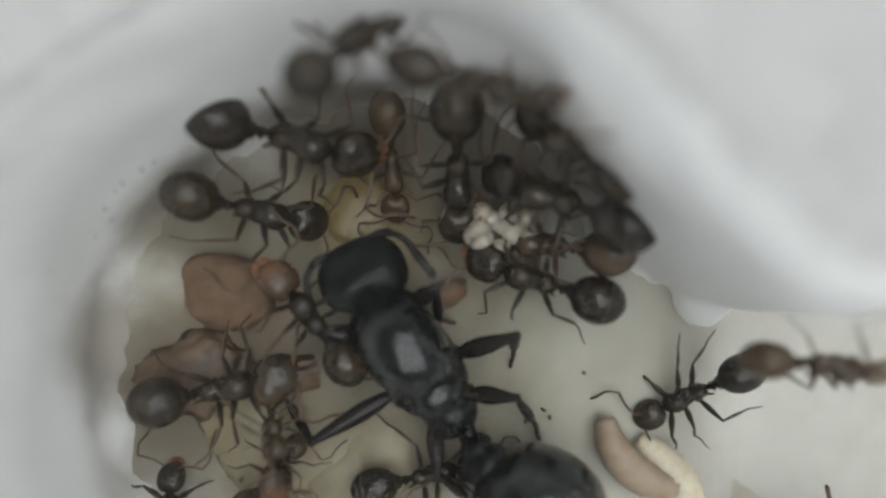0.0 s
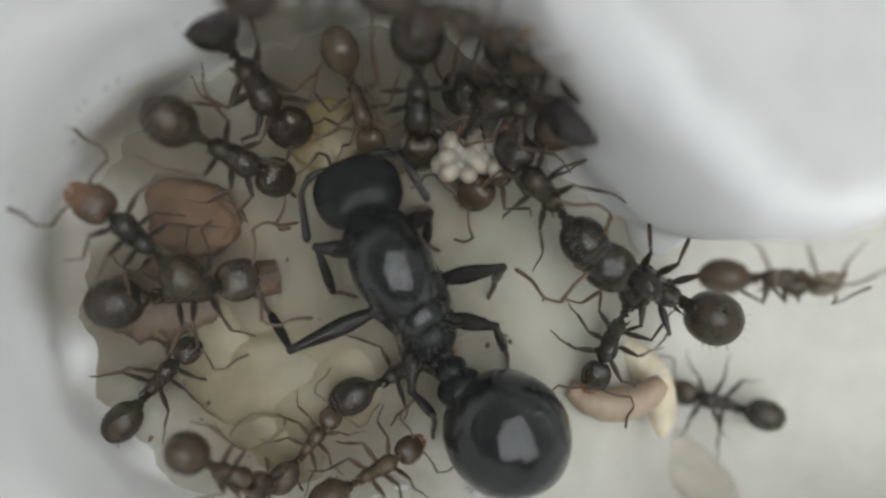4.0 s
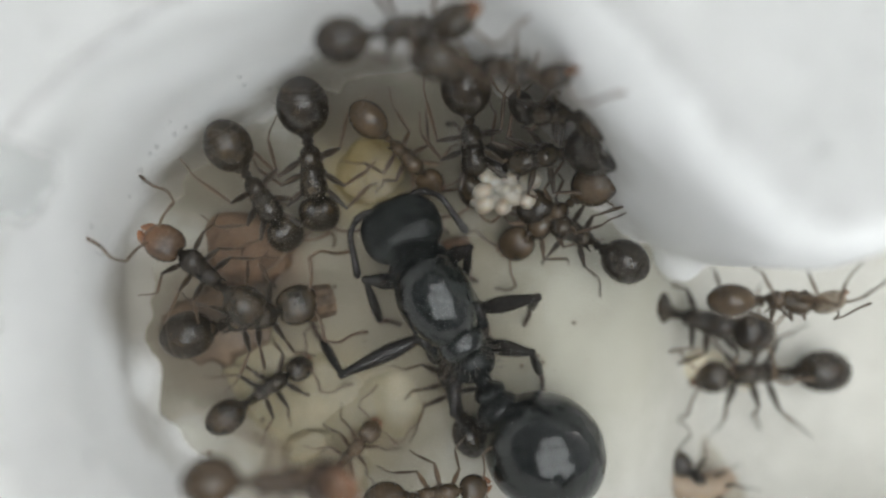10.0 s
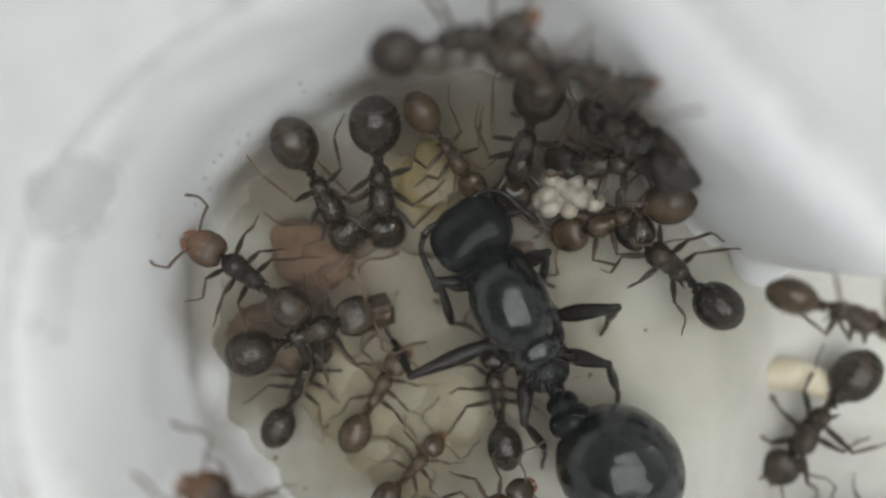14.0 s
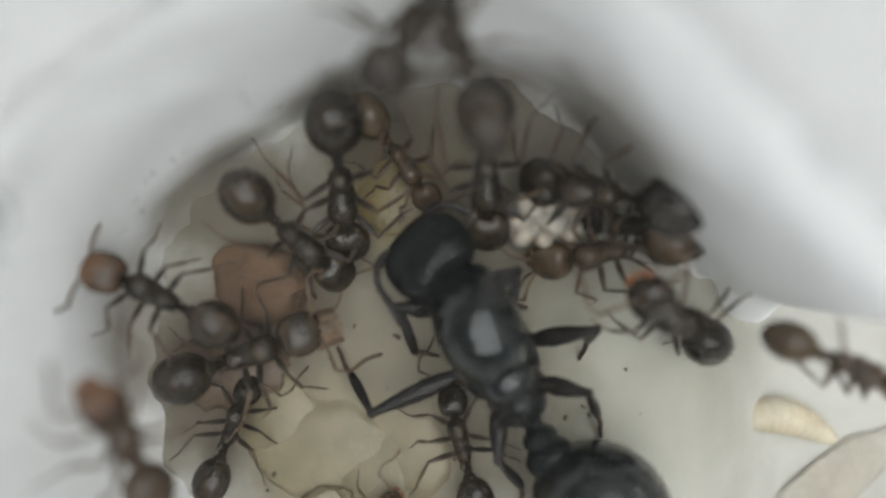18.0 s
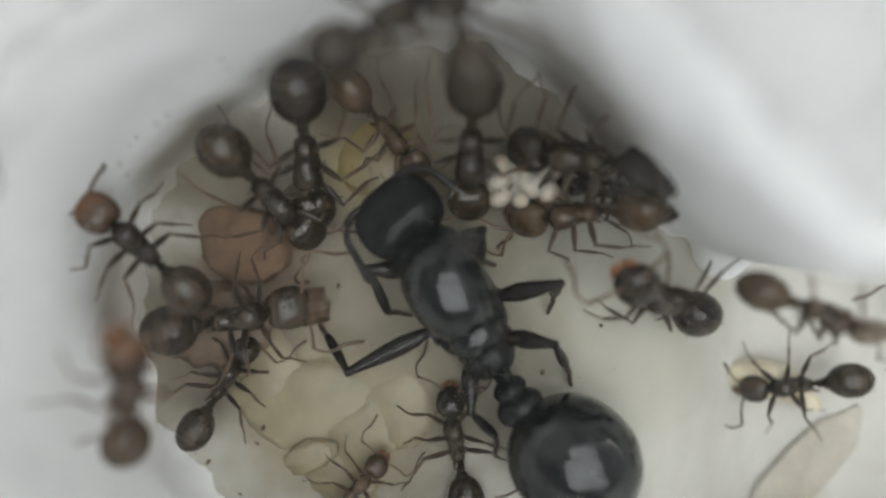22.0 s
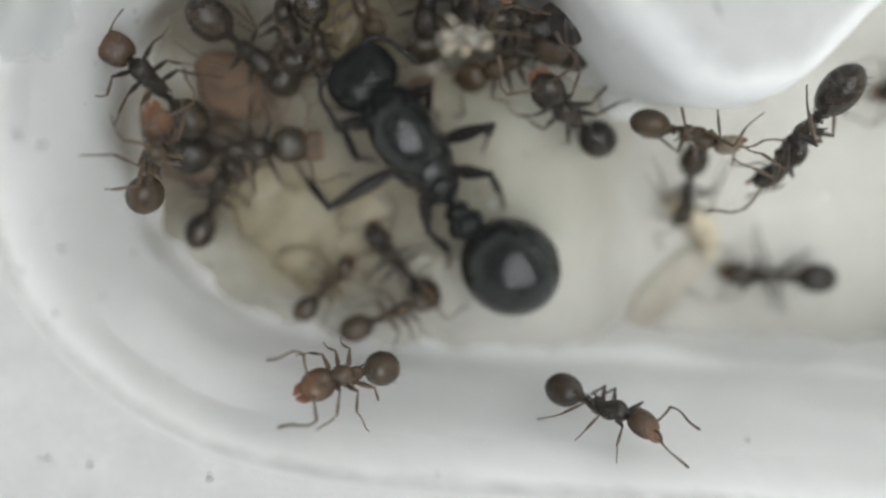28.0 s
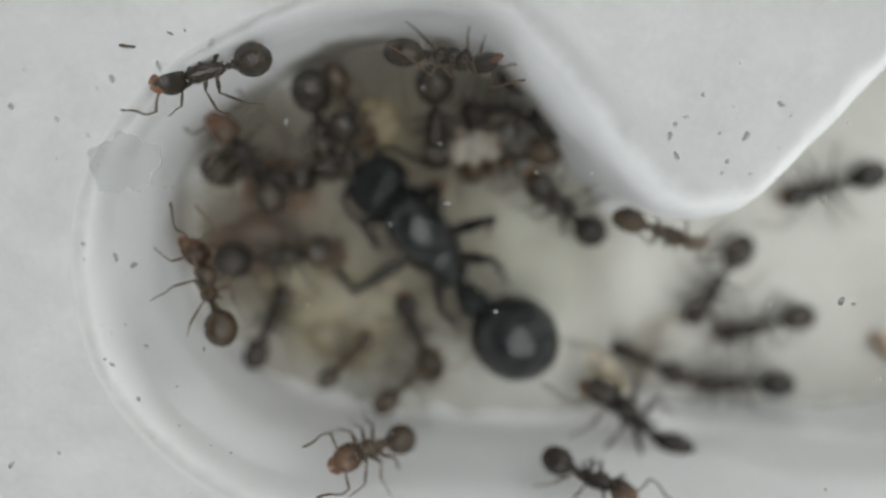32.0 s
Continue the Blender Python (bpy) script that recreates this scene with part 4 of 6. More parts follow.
# ---------------------------------------------------------------- what moves
def stride(key, spans, rate=2.6, swing=15):
    """Legs step in two sets of three while the ant walks."""
    ob = ANTS[key][0]
    for c in ob.children:
        if not c.name.startswith("leg"):
            continue
        base = c.matrix_basis.copy()
        hip = base.translation
        which = 0 if hip.x > 0.0005 else 1 if hip.x > 0 else 2
        left = hip.y > 0
        phase = math.pi * ((which + left) % 2)
        rows = [(0.0, base)]
        for a, b in spans:
            steps = int((b - a) * 10)
            for i in range(steps + 1):
                t = a + (b - a) * i / steps
                if t <= rows[-1][0]:
                    continue
                fade = min(1, (t - a) * 4, (b - t) * 4)
                w = 2 * math.pi * rate * (t - a) + phase
                rows.append((t, base @ pose(0, 0, 0, (1 if left else -1) * max(0, math.cos(w)) * 7 * fade, 0, (1 if left else -1) * swing * math.sin(w) * fade)))
        if rows[-1][0] < 32:
            rows.append((32.0, base))
        walk(c, rows)


def feel(key, seed, reach=9):
    """Antennae sway slowly and unevenly."""
    rnd = random.Random(seed)
    for c in ANTS[key][0].children:
        if c.name.startswith("head"):
            for a in c.children:
                if a.name.startswith("antenna"):
                    base = a.matrix_basis.copy()
                    walk(a, [(t * 0.8, base @ pose(0, 0, 0, rnd.uniform(-reach, reach) * 0.4, rnd.uniform(-reach, reach), rnd.uniform(-reach, reach))) for t in range(41)])


def go(key, rows):
    walk(ANTS[key][0], [(t, mm(*p)) for t, *p in rows])


def motions():
    W1_ROWS = [(0, -7.10, -3.00, 1.00, 0, -0, 12), (1, -7.21, -2.77, 1.00, 0, -0, 9), (2, -7.24, -2.38, 1.00, 0, -0, 7), (3, -7.29, -2.31, 1.00, 0, -0, 10), (4, -7.36, -2.26, 1.00, 0, -0, 11), (4.5, -7.33, -2.18, 1.00, 0, -0, 11), (6.5, -7.31, -2.33, 1.00, 0, -0, 11), (7, -7.12, -2.31, 1.00, 0, -0, 11), (8, -7.13, -2.35, 1.00, 0, -0, 14), (9, -7.16, -2.40, 1.00, 0, -0, 14), (10, -7.11, -2.35, 1.00, 0, -0, 15), (11, -7.10, -2.34, 1.00, 0, -0, 15), (12, -7.02, -2.37, 1.00, 0, -0, 17), (13, -7.02, -2.41, 1.00, 0, -0, 19), (14, -7.23, -2.64, 1.00, 0, -0, 19), (16.5, -7.43, -1.98, 1.00, 0, -0, 26), (17, -7.42, -2.15, 1.00, 0, -0, 18), (19, -7.45, -1.91, 1.00, 0, -0, 23), (20, -7.32, -1.99, 1.00, 0, -0, 19), (21, -7.26, -2.10, 1.00, 0, -0, 17), (23, -7.63, -2.28, 1.00, 0, -0, 6), (24, -7.73, -2.23, 1.00, 0, 0, 9), (26.5, -7.27, -2.22, 1.00, 0, -0, 7), (27, -7.18, -2.38, 1.00, 0, -0, 10), (28, -6.82, -2.36, 1.00, 0, -0, 5), (29, -6.76, -2.35, 1.00, 0, -0, 8), (30, -6.90, -2.82, 1.00, 0, -0, 8), (31, -7.01, -2.78, 1.00, 0, -0, 8), (32, -7.06, -3.06, 1.00, 0, -0, 6)]
    go("W1", W1_ROWS)
    go("A2", [(0, -4.47, -0.47, 1.58, 21, -16, 125), (1, -4.69, -0.00, 1.46, 26, -7, 103), (2, -7.39, -0.52, 1.85, 18, -20, 136), (3, -8.85, -0.46, 2.29, 17, -21, 140), (4, -9.04, -0.38, 2.29, 19, -19, 134), (4.5, -9.08, -0.28, 2.29, 19, -19, 133), (6.5, -8.93, -0.64, 2.30, 21, -17, 128), (7, -8.83, -0.78, 2.33, 21, -17, 128), (8, -8.89, -0.65, 2.34, 20, -18, 132), (9, -8.97, -0.49, 2.33, 17, -21, 139), (10, -8.92, -0.50, 2.34, 18, -20, 136), (11, -8.84, -0.58, 2.34, 18, -20, 136), (12, -8.80, -0.57, 2.33, 19, -19, 134), (13, -8.80, -0.54, 2.35, 18, -20, 136), (14, -9.69, -0.37, 2.35, 17, -21, 139), (16.5, -10.28, -0.16, 2.95, 10, -25, 156), (17, -10.26, -0.04, 2.96, 11, -24, 154), (19, -10.30, 0.08, 3.02, 15, -22, 145), (20, -10.46, 0.19, 3.03, 17, -21, 139), (21, -10.36, 0.28, 3.03, 19, -19, 132), (23, -10.33, 0.39, 3.08, 19, -18, 132), (24, -10.39, 0.30, 3.07, 21, -17, 127), (27, -10.64, 0.22, 3.11, 20, -18, 129), (28, -10.41, 0.44, 3.15, 20, -18, 130), (29, -10.71, 0.42, 3.16, 21, -17, 128), (30, -10.52, 0.46, 3.19, 19, -19, 135), (31, -10.40, 0.78, 3.09, 23, -14, 121), (32, -8.61, 1.82, 3.10, 23, -14, 119)])
    go("A3", [(0, -9.48, -7.91, 0.05, 6, 5, 94), (1, -8.45, -6.09, 0.04, 5, 6, 88), (2, -8.88, -5.99, -0.01, 5, 6, 86), (3, -8.68, -5.85, -0.05, 3, 7, 66), (4, -8.70, -5.68, -0.08, 1, 7, 51), (4.5, -8.80, -5.77, -0.07, 1, 8, 52), (6.5, -7.91, -4.94, -0.05, -0, 8, 41), (7, -7.54, -5.02, -0.05, -1, 8, 35), (8, -6.75, -5.38, -0.05, -2, 8, 33), (9, -6.95, -5.49, -0.06, -1, 8, 38), (10, -6.75, -5.27, -0.04, -1, 8, 35), (11, -6.48, -5.37, -0.06, -2, 8, 31), (12, -6.36, -5.05, -0.08, -1, 8, 40), (13, -7.19, -4.65, -0.07, 2, 8, 62), (14, -7.97, -4.84, -0.02, 3, 8, 64), (16.5, -8.19, -4.31, 0.01, 3, 7, 70), (17, -8.31, -4.65, -0.00, 3, 7, 70), (19, -8.49, -4.91, -0.02, 4, 7, 73), (20, -8.35, -4.88, -0.03, 2, 8, 63), (21, -8.45, -4.90, -0.04, 2, 8, 62), (23, -8.31, -4.61, -0.01, 2, 8, 59), (24, -8.87, -4.13, 0.00, 3, 7, 67), (26.5, -8.47, -4.51, -0.02, 3, 7, 67), (27, -8.50, -4.52, -0.00, 3, 8, 65), (28, -8.51, -4.46, 0.01, 3, 8, 66), (29, -8.77, -5.10, 0.00, 3, 7, 68), (30, -8.57, -5.57, 0.02, 4, 7, 72), (31, -8.39, -6.06, 0.02, 4, 7, 73), (32, -7.95, -6.74, -0.05, 3, 7, 68)])
    go("A4", [(0, -5.84, -4.82, 2.16, -61, -21, -78), (1, -5.70, -4.67, 2.34, -60, -22, -78), (2, -5.76, -4.90, 2.76, -57, -33, -86), (3, -5.66, -5.96, 3.45, -44, -47, -104), (3.5, -5.83, -7.21, 3.24, -62, -7, -70), (4, -6.00, -8.45, 3.03, -55, 36, -43), (4.5, -5.73, -8.63, 3.17, -41, 44, -24), (5.3, -4.90, -8.80, 6.50, -80, 20, -20), (6, -4.20, -8.00, 9.00, -130, 5, -5), (6.5, -3.37, -6.68, 10.70, 180, 0, 5), (7, -3.37, -6.68, 10.70, 180, 0, 5), (8, -3.16, -6.75, 10.70, -180, 0, 0), (9, -2.04, -6.02, 10.70, -180, 0, -1), (10, -4.16, -5.89, 10.70, 180, 0, 1), (11, -4.19, -6.09, 10.70, 180, 0, 3), (12, -4.38, -5.09, 10.70, 180, 0, 5), (13, -3.97, -5.46, 10.70, 180, 0, 26), (13.3, -5.38, -6.53, 10.15, 159, -18, 60), (13.6, -6.80, -7.60, 9.60, 130, -20, 100), (14, -7.90, -7.49, 7.90, 59, -28, 128), (16.5, -9.36, -3.85, 7.31, 51, -43, 109), (17, -9.36, -3.85, 7.31, 51, -43, 109), (19, -9.36, -2.94, 7.42, 59, -27, 79), (20, -9.24, -3.55, 7.45, 56, -21, 84), (22, -8.89, -3.13, 7.57, 63, -29, 70), (24, -9.38, -2.74, 7.76, 69, -35, 61), (26.5, -9.36, -2.35, 7.85, 87, -46, 47), (27, -9.36, -2.35, 7.85, 87, -46, 47), (28, -9.20, -1.79, 7.77, 66, -32, 62), (29, -9.87, -3.29, 7.76, 60, 25, 100), (30, -9.88, -3.36, 7.91, 60, 23, 101), (31, -9.88, -3.36, 8.35, 62, 10, 108), (32, -9.36, -3.37, 8.27, 62, 10, 108)])
    go("A6", [(0, -5.51, -6.07, 0.60, -4, 4, 50), (1, -4.06, -7.89, 0.59, -3, 5, 55), (2, -3.54, -7.71, 0.57, -4, 4, 46), (3, -2.94, -7.91, 0.57, -4, 4, 50), (4, -3.04, -7.84, 0.54, -3, 5, 52), (4.5, -3.12, -7.87, 0.53, -3, 5, 53), (6.5, -3.25, -7.73, 0.54, -4, 4, 49), (7, -3.34, -7.79, 0.53, -4, 4, 48), (8, -3.26, -7.83, 0.54, -4, 4, 47), (9, -3.16, -7.81, 0.55, -4, 4, 47), (10, -3.33, -7.70, 0.54, -4, 4, 47), (11, -3.37, -7.82, 0.54, -4, 4, 48), (12, -3.28, -7.80, 0.54, -4, 4, 48), (13, -3.54, -7.82, 0.54, -4, 4, 45), (14, -3.32, -7.89, 0.55, -4, 4, 47), (16.5, -3.29, -8.18, 0.54, -4, 4, 48), (17, -3.36, -8.01, 0.54, -4, 4, 47), (19, -3.41, -8.36, 0.54, -4, 4, 47), (20, -3.39, -8.50, 0.54, -4, 4, 47), (21, -3.26, -8.50, 0.54, -4, 4, 47), (23, -3.40, -8.60, 0.52, -4, 4, 48), (24, -3.43, -8.68, 0.55, -4, 4, 41), (26.5, -3.19, -8.84, 0.55, -4, 4, 44), (27, -3.30, -8.82, 0.55, -4, 4, 46), (28, -3.44, -8.61, 0.54, -4, 4, 46), (29, -3.59, -8.16, 0.50, -4, 4, 52), (30, -3.47, -8.22, 0.51, -4, 4, 48), (31, -3.68, -8.45, 0.53, -4, 4, 48), (32, -3.72, -8.54, 0.54, -4, 4, 46)])
    go("A5", [(0, -1.95, -8.77, 0.94, -16, 6, 21), (2, -1.93, -8.64, 1.23, -16, 6, 20), (4, -0.63, -8.63, 1.46, -15, 8, 29), (4.5, -0.48, -9.07, 1.61, -16, 6, 21), (6.5, 0.01, -9.24, 3.24, -17, 0, 0), (7, 0.23, -9.33, 3.20, -17, 0, 1), (8, 0.21, -9.47, 3.04, -17, 0, 0), (9, 0.54, -8.90, 2.85, -17, 1, 3), (10, 0.03, -8.60, 2.68, -17, 2, 6), (11, -0.28, -8.59, 2.47, -16, 3, 11), (12, -0.83, -8.27, 2.23, -15, 8, 27), (13, -0.47, -8.61, 2.12, -15, 7, 24), (14, -0.53, -8.92, 1.90, -15, 6, 22), (16.5, -0.34, -9.44, 1.37, -16, 5, 17), (20, -0.23, -10.18, 1.36, -16, 4, 15), (21, -0.35, -10.18, 1.37, -16, 4, 14), (23, 0.22, -10.37, 1.39, -17, 2, 8), (24, -0.74, -10.18, 1.39, -17, 3, 9), (26.5, -0.46, -9.98, 1.30, -16, 5, 17), (27, -0.66, -9.88, 1.28, -16, 5, 19), (28, -0.43, -9.83, 1.24, -16, 6, 22), (29, -0.00, -9.55, 1.22, -14, 9, 31), (30, -0.33, -9.68, 1.17, -13, 11, 40), (31, -0.48, -9.63, 1.13, -12, 12, 45), (32, -0.40, -9.53, 1.16, -12, 11, 42)])
    go("A7", [(0, 0.01, -6.10, -0.05, 0, -0, 13), (2, 0.37, -6.29, -0.05, 0, -0, 18), (3, 0.34, -5.25, -0.05, 0, -0, 22), (4, 0.18, -5.19, -0.05, 0, -0, 27), (4.5, 0.26, -5.49, -0.05, 0, -0, 30), (6.5, 0.90, -5.56, -0.05, 0, -0, 102), (7, 0.54, -5.32, -0.05, 0, -0, 105), (8, 0.55, -5.04, -0.05, 0, -0, 102), (9, 0.65, -5.15, -0.05, 0, -0, 105), (10, 0.54, -5.06, -0.05, 0, -0, 112), (11, 0.72, -5.17, -0.05, 0, -0, 118), (12, 0.73, -4.91, -0.05, 0, -0, 122), (13, 0.93, -4.71, -0.05, 0, -0, 126), (14, -0.19, -4.99, -0.05, 0, -0, 99), (16.5, 0.01, -5.47, -0.05, 0, -0, 104), (17, -0.22, -5.08, -0.05, 0, -0, 102), (19, -0.27, -5.36, -0.05, 0, -0, 109), (20, 0.00, -6.21, -0.05, 0, -0, 101), (21, 0.08, -6.28, -0.05, 0, -0, 100), (23, 0.39, -7.19, -0.05, 0, -0, 103), (24, 0.03, -6.75, -0.05, 0, -0, 105), (26.5, 0.05, -7.71, -0.05, 0, -0, 125), (27, 0.07, -7.69, -0.05, 0, -0, 127), (28, -0.42, -7.44, -0.06, 0, -0, 132), (29, -1.32, -7.04, -0.06, 0, -0, 131), (30, -1.47, -7.12, -0.06, 0, -0, 129), (31, -1.06, -6.99, -0.06, 0, -0, 108), (32, -0.33, -7.14, -0.06, 0, -0, 115)])
    go("A8", [(0, 7.75, -11.69, 7.99, -74, -29, -8), (23, 7.75, -11.69, 7.99, -74, -29, -8), (24, 7.87, -11.87, 8.30, -73, -34, -10), (26.5, 7.85, -11.82, 8.12, -74, -26, -7), (27, 7.94, -11.86, 8.20, -74, -29, -8), (28, 7.71, -11.92, 8.31, -73, -35, -10), (29, 7.81, -12.08, 8.31, -73, -32, -9), (30, 7.83, -12.03, 8.32, -73, -34, -10), (31, 7.84, -12.05, 8.41, -72, -36, -11), (32, 7.61, -12.19, 8.22, -72, -37, -11)])
    go("A9", [(0, -2.12, -9.97, 8.73, 54, -49, 166), (23, -2.12, -9.97, 8.73, 54, -49, 166), (24, -2.31, -10.32, 8.73, 54, -49, 166), (26.5, -2.25, -10.33, 8.73, 54, -49, 166), (27, -2.32, -10.29, 8.73, 54, -49, 166), (28, -2.38, -10.25, 8.73, 54, -49, 166), (29, -2.44, -10.57, 8.74, 55, -50, 167), (30, -2.44, -10.53, 8.74, 55, -50, 167), (31, -2.38, -10.40, 8.74, 55, -50, 167), (32, -2.42, -10.39, 8.74, 55, -50, 167)])
    go("A10", [(0, 21.00, 2.00, 10.95, 180, 0, 180), (24.5, 19.00, -2.00, 10.95, 180, 0, 180), (25.2, 12.00, -2.60, 10.95, 180, 0, 170), (26, 3.00, 2.00, 10.95, 180, 0, 150), (26.8, -3.00, 5.20, 10.95, 180, 0, 175), (29, -4.48, 6.37, 10.75, 168, -14, -163), (30, -5.53, 6.16, 10.75, 168, -14, -158), (31, -7.20, 5.28, 10.75, 168, -14, -160), (32, -7.86, 5.20, 10.75, 168, -14, -163)])
    go("A14", [(0, -1.74, 7.65, 8.55, 156, 34, 52), (1, -1.85, 7.41, 8.74, 152, 31, 45), (3, -1.96, 6.74, 9.04, 144, 19, 24), (9, -1.52, 7.00, 9.35, 139, 1, 2), (10, -1.01, 7.14, 9.16, 140, 10, 12), (11, -0.91, 7.17, 9.10, 141, 13, 15), (12, -1.22, 7.51, 8.78, 149, 28, 38), (13, -1.04, 7.77, 8.61, 155, 33, 49), (14, -1.08, 6.87, 9.20, 140, 9, 11), (16.5, -1.00, 7.14, 8.96, 146, 24, 32), (17, -1.07, 7.43, 8.70, 155, 33, 50), (19, -1.65, 7.68, 8.57, 168, 39, 72), (20, -1.16, 6.90, 8.92, 149, 28, 39), (22, -1.16, 6.90, 8.92, 149, 28, 39), (23.4, -1.40, 6.40, 7.00, 120, 20, 0), (25, -2.00, 5.60, 4.20, 60, 30, -50), (27.5, -3.61, 2.52, 1.97, 3, 40, -84), (29, -3.61, 2.52, 1.97, 3, 40, -84), (32, -3.61, 2.52, 1.97, 3, 40, -84)])
    go("A15", [(0, 2.02, 6.51, 8.67, 118, 0, -16), (1, 1.91, 6.25, 8.68, 118, 0, -21), (3, 1.69, 6.21, 8.68, 118, 0, -18), (9, 2.24, 6.36, 8.67, 117, 0, -11), (10, 1.99, 6.33, 8.66, 117, 0, -8), (11, 2.18, 6.32, 8.67, 117, 0, -11), (12, 2.12, 6.25, 8.67, 117, 0, -14), (13, 2.25, 6.24, 8.67, 117, 0, -16), (14, 2.45, 6.11, 8.67, 117, 0, -15), (15.25, 1.37, 6.05, 8.86, 161, 25, 44), (16.5, 0.28, 6.00, 9.04, -156, 0, 103), (17, 0.22, 6.59, 9.02, -153, 0, 105), (19, 0.21, 6.56, 8.89, -137, 0, 118), (20, 0.32, 6.95, 8.91, -139, 0, 116), (21, 0.54, 7.42, 8.91, -140, 0, 115), (23.33, 0.96, 6.46, 8.83, -166, 32, 75), (25.67, 1.37, 5.51, 8.74, 146, 33, 16), (28, 1.79, 4.55, 8.66, 118, 2, -25), (29, -1.44, 6.40, 8.14, 120, 28, 14), (30, -1.62, 6.76, 8.39, 118, 16, 9), (31, -1.17, 6.94, 8.67, 117, 0, 5), (32, 0.91, 6.87, 9.00, 118, -16, -8)])
    go("B1", [(0, -4.44, 5.82, 2.77, 29, 15, -13), (1, -4.80, 5.77, 2.51, 28, 18, -19), (2, -5.11, 5.81, 2.09, 21, 25, -36), (3, -5.17, 5.55, 1.92, 18, 27, -43), (4, -5.01, 5.39, 1.69, 13, 30, -55), (4.5, -4.84, 5.11, 1.73, 14, 30, -52), (6.5, -4.48, 4.75, 1.40, 10, 31, -60), (7, -4.40, 4.51, 1.28, -6, 32, -90), (8, -4.57, 4.08, 1.13, -1, 33, -80), (9, -4.65, 3.96, 1.36, -5, 32, -87), (10, -4.88, 3.83, 1.33, -4, 32, -87), (11, -4.73, 3.75, 1.15, -4, 32, -87), (12, -4.63, 3.79, 1.19, -6, 32, -89), (13, -4.55, 3.79, 1.06, -7, 32, -92), (14, -4.66, 3.37, 1.11, -7, 32, -91), (16.5, -4.53, 3.68, 1.27, -4, 32, -87), (17, -4.35, 3.94, 1.26, -6, 32, -90), (19, -4.53, 3.98, 1.27, -6, 32, -90), (20, -4.54, 3.87, 1.26, -6, 32, -91), (21, -4.86, 3.87, 1.27, -8, 32, -93), (23, -5.07, 3.69, 1.40, -5, 32, -88), (24, -5.40, 3.66, 1.46, -3, 32, -84), (27, -5.53, 2.93, 1.54, 1, 33, -78), (28, -5.10, 3.47, 1.31, -2, 32, -83), (32, -5.10, 3.47, 1.31, -2, 32, -83)])
    go("B2", [(0, -6.26, 3.36, 1.61, 12, 27, -12), (1, -6.36, 3.31, 1.67, 11, 27, -15), (2, -6.64, 3.14, 1.58, 4, 29, -28), (3, -6.40, 2.85, 1.44, 7, 28, -23), (4, -6.13, 2.73, 1.38, 4, 29, -29), (4.5, -6.11, 2.73, 1.38, 3, 29, -30), (6.5, -6.16, 2.58, 1.43, -7, 28, -51), (7, -6.41, 2.55, 1.54, -9, 28, -55), (8, -6.83, 2.49, 1.54, -7, 28, -51), (9, -6.83, 2.47, 1.44, -8, 28, -53), (10, -6.99, 2.47, 1.53, -12, 27, -62), (11, -6.77, 2.61, 1.63, -13, 26, -64), (12, -6.88, 2.69, 1.65, -11, 27, -59), (13, -6.89, 2.46, 1.56, -14, 26, -66), (14, -6.88, 2.71, 1.68, -13, 26, -65), (16.5, -6.04, 1.98, 1.27, -2, 29, -41), (17, -6.11, 2.05, 1.28, -2, 29, -41), (19, -6.11, 2.07, 1.38, -8, 28, -53), (20, -6.15, 2.24, 1.39, -9, 28, -56), (21, -6.22, 2.28, 1.37, -9, 28, -55), (23, -6.58, 2.15, 1.33, -4, 29, -45), (24, -6.49, 2.04, 1.26, -2, 29, -40), (27, -6.89, 1.79, 1.36, 2, 29, -32), (28, -6.73, 1.77, 1.36, -3, 29, -43), (29, -6.73, 2.13, 1.28, -4, 29, -45), (30, -6.82, 2.24, 1.33, -5, 29, -47), (31, -6.91, 1.99, 1.34, -3, 29, -44), (32, -7.90, 1.25, 1.34, 13, 26, -10)])
    go("B3", [(0, 0.91, 4.87, 1.74, 0, 37, -90), (1, 0.74, 4.90, 1.81, 5, 37, -82), (2, 0.43, 4.96, 1.93, -2, 37, -93), (3, 0.53, 4.89, 1.86, -1, 37, -91), (4, 0.58, 4.91, 1.88, 1, 37, -88), (4.5, 0.66, 4.96, 1.82, -3, 37, -95), (6.5, 0.49, 4.60, 1.90, -2, 37, -93), (7, 0.71, 4.58, 1.88, -7, 36, -102), (8, 0.83, 4.59, 1.87, -4, 37, -96), (9, 1.19, 4.88, 1.98, 7, 36, -78), (10, 1.19, 4.72, 1.95, 5, 37, -81), (11, 0.91, 4.68, 1.90, -1, 37, -92), (12, 0.83, 4.92, 1.86, -3, 37, -96), (13, 0.87, 4.92, 1.90, -1, 37, -91), (14, 0.69, 4.60, 1.84, -10, 36, -106), (16.5, 0.75, 4.33, 1.87, -6, 36, -101), (17, 0.50, 4.43, 2.20, 3, 35, -88), (19, 0.50, 4.25, 2.20, 0, 33, -90), (21, 0.78, 4.05, 2.20, -2, 35, -94), (23, 0.54, 4.03, 1.93, -1, 37, -92), (27, -0.78, 3.50, 1.96, 14, 34, -66), (28, 0.75, 4.15, 1.71, -2, 37, -94), (29, 0.41, 4.38, 1.69, 0, 37, -90), (30, 0.28, 4.41, 1.70, 1, 37, -89), (31, 0.24, 4.48, 1.75, 2, 37, -86), (32, 0.47, 4.12, 1.76, 1, 37, -88)])
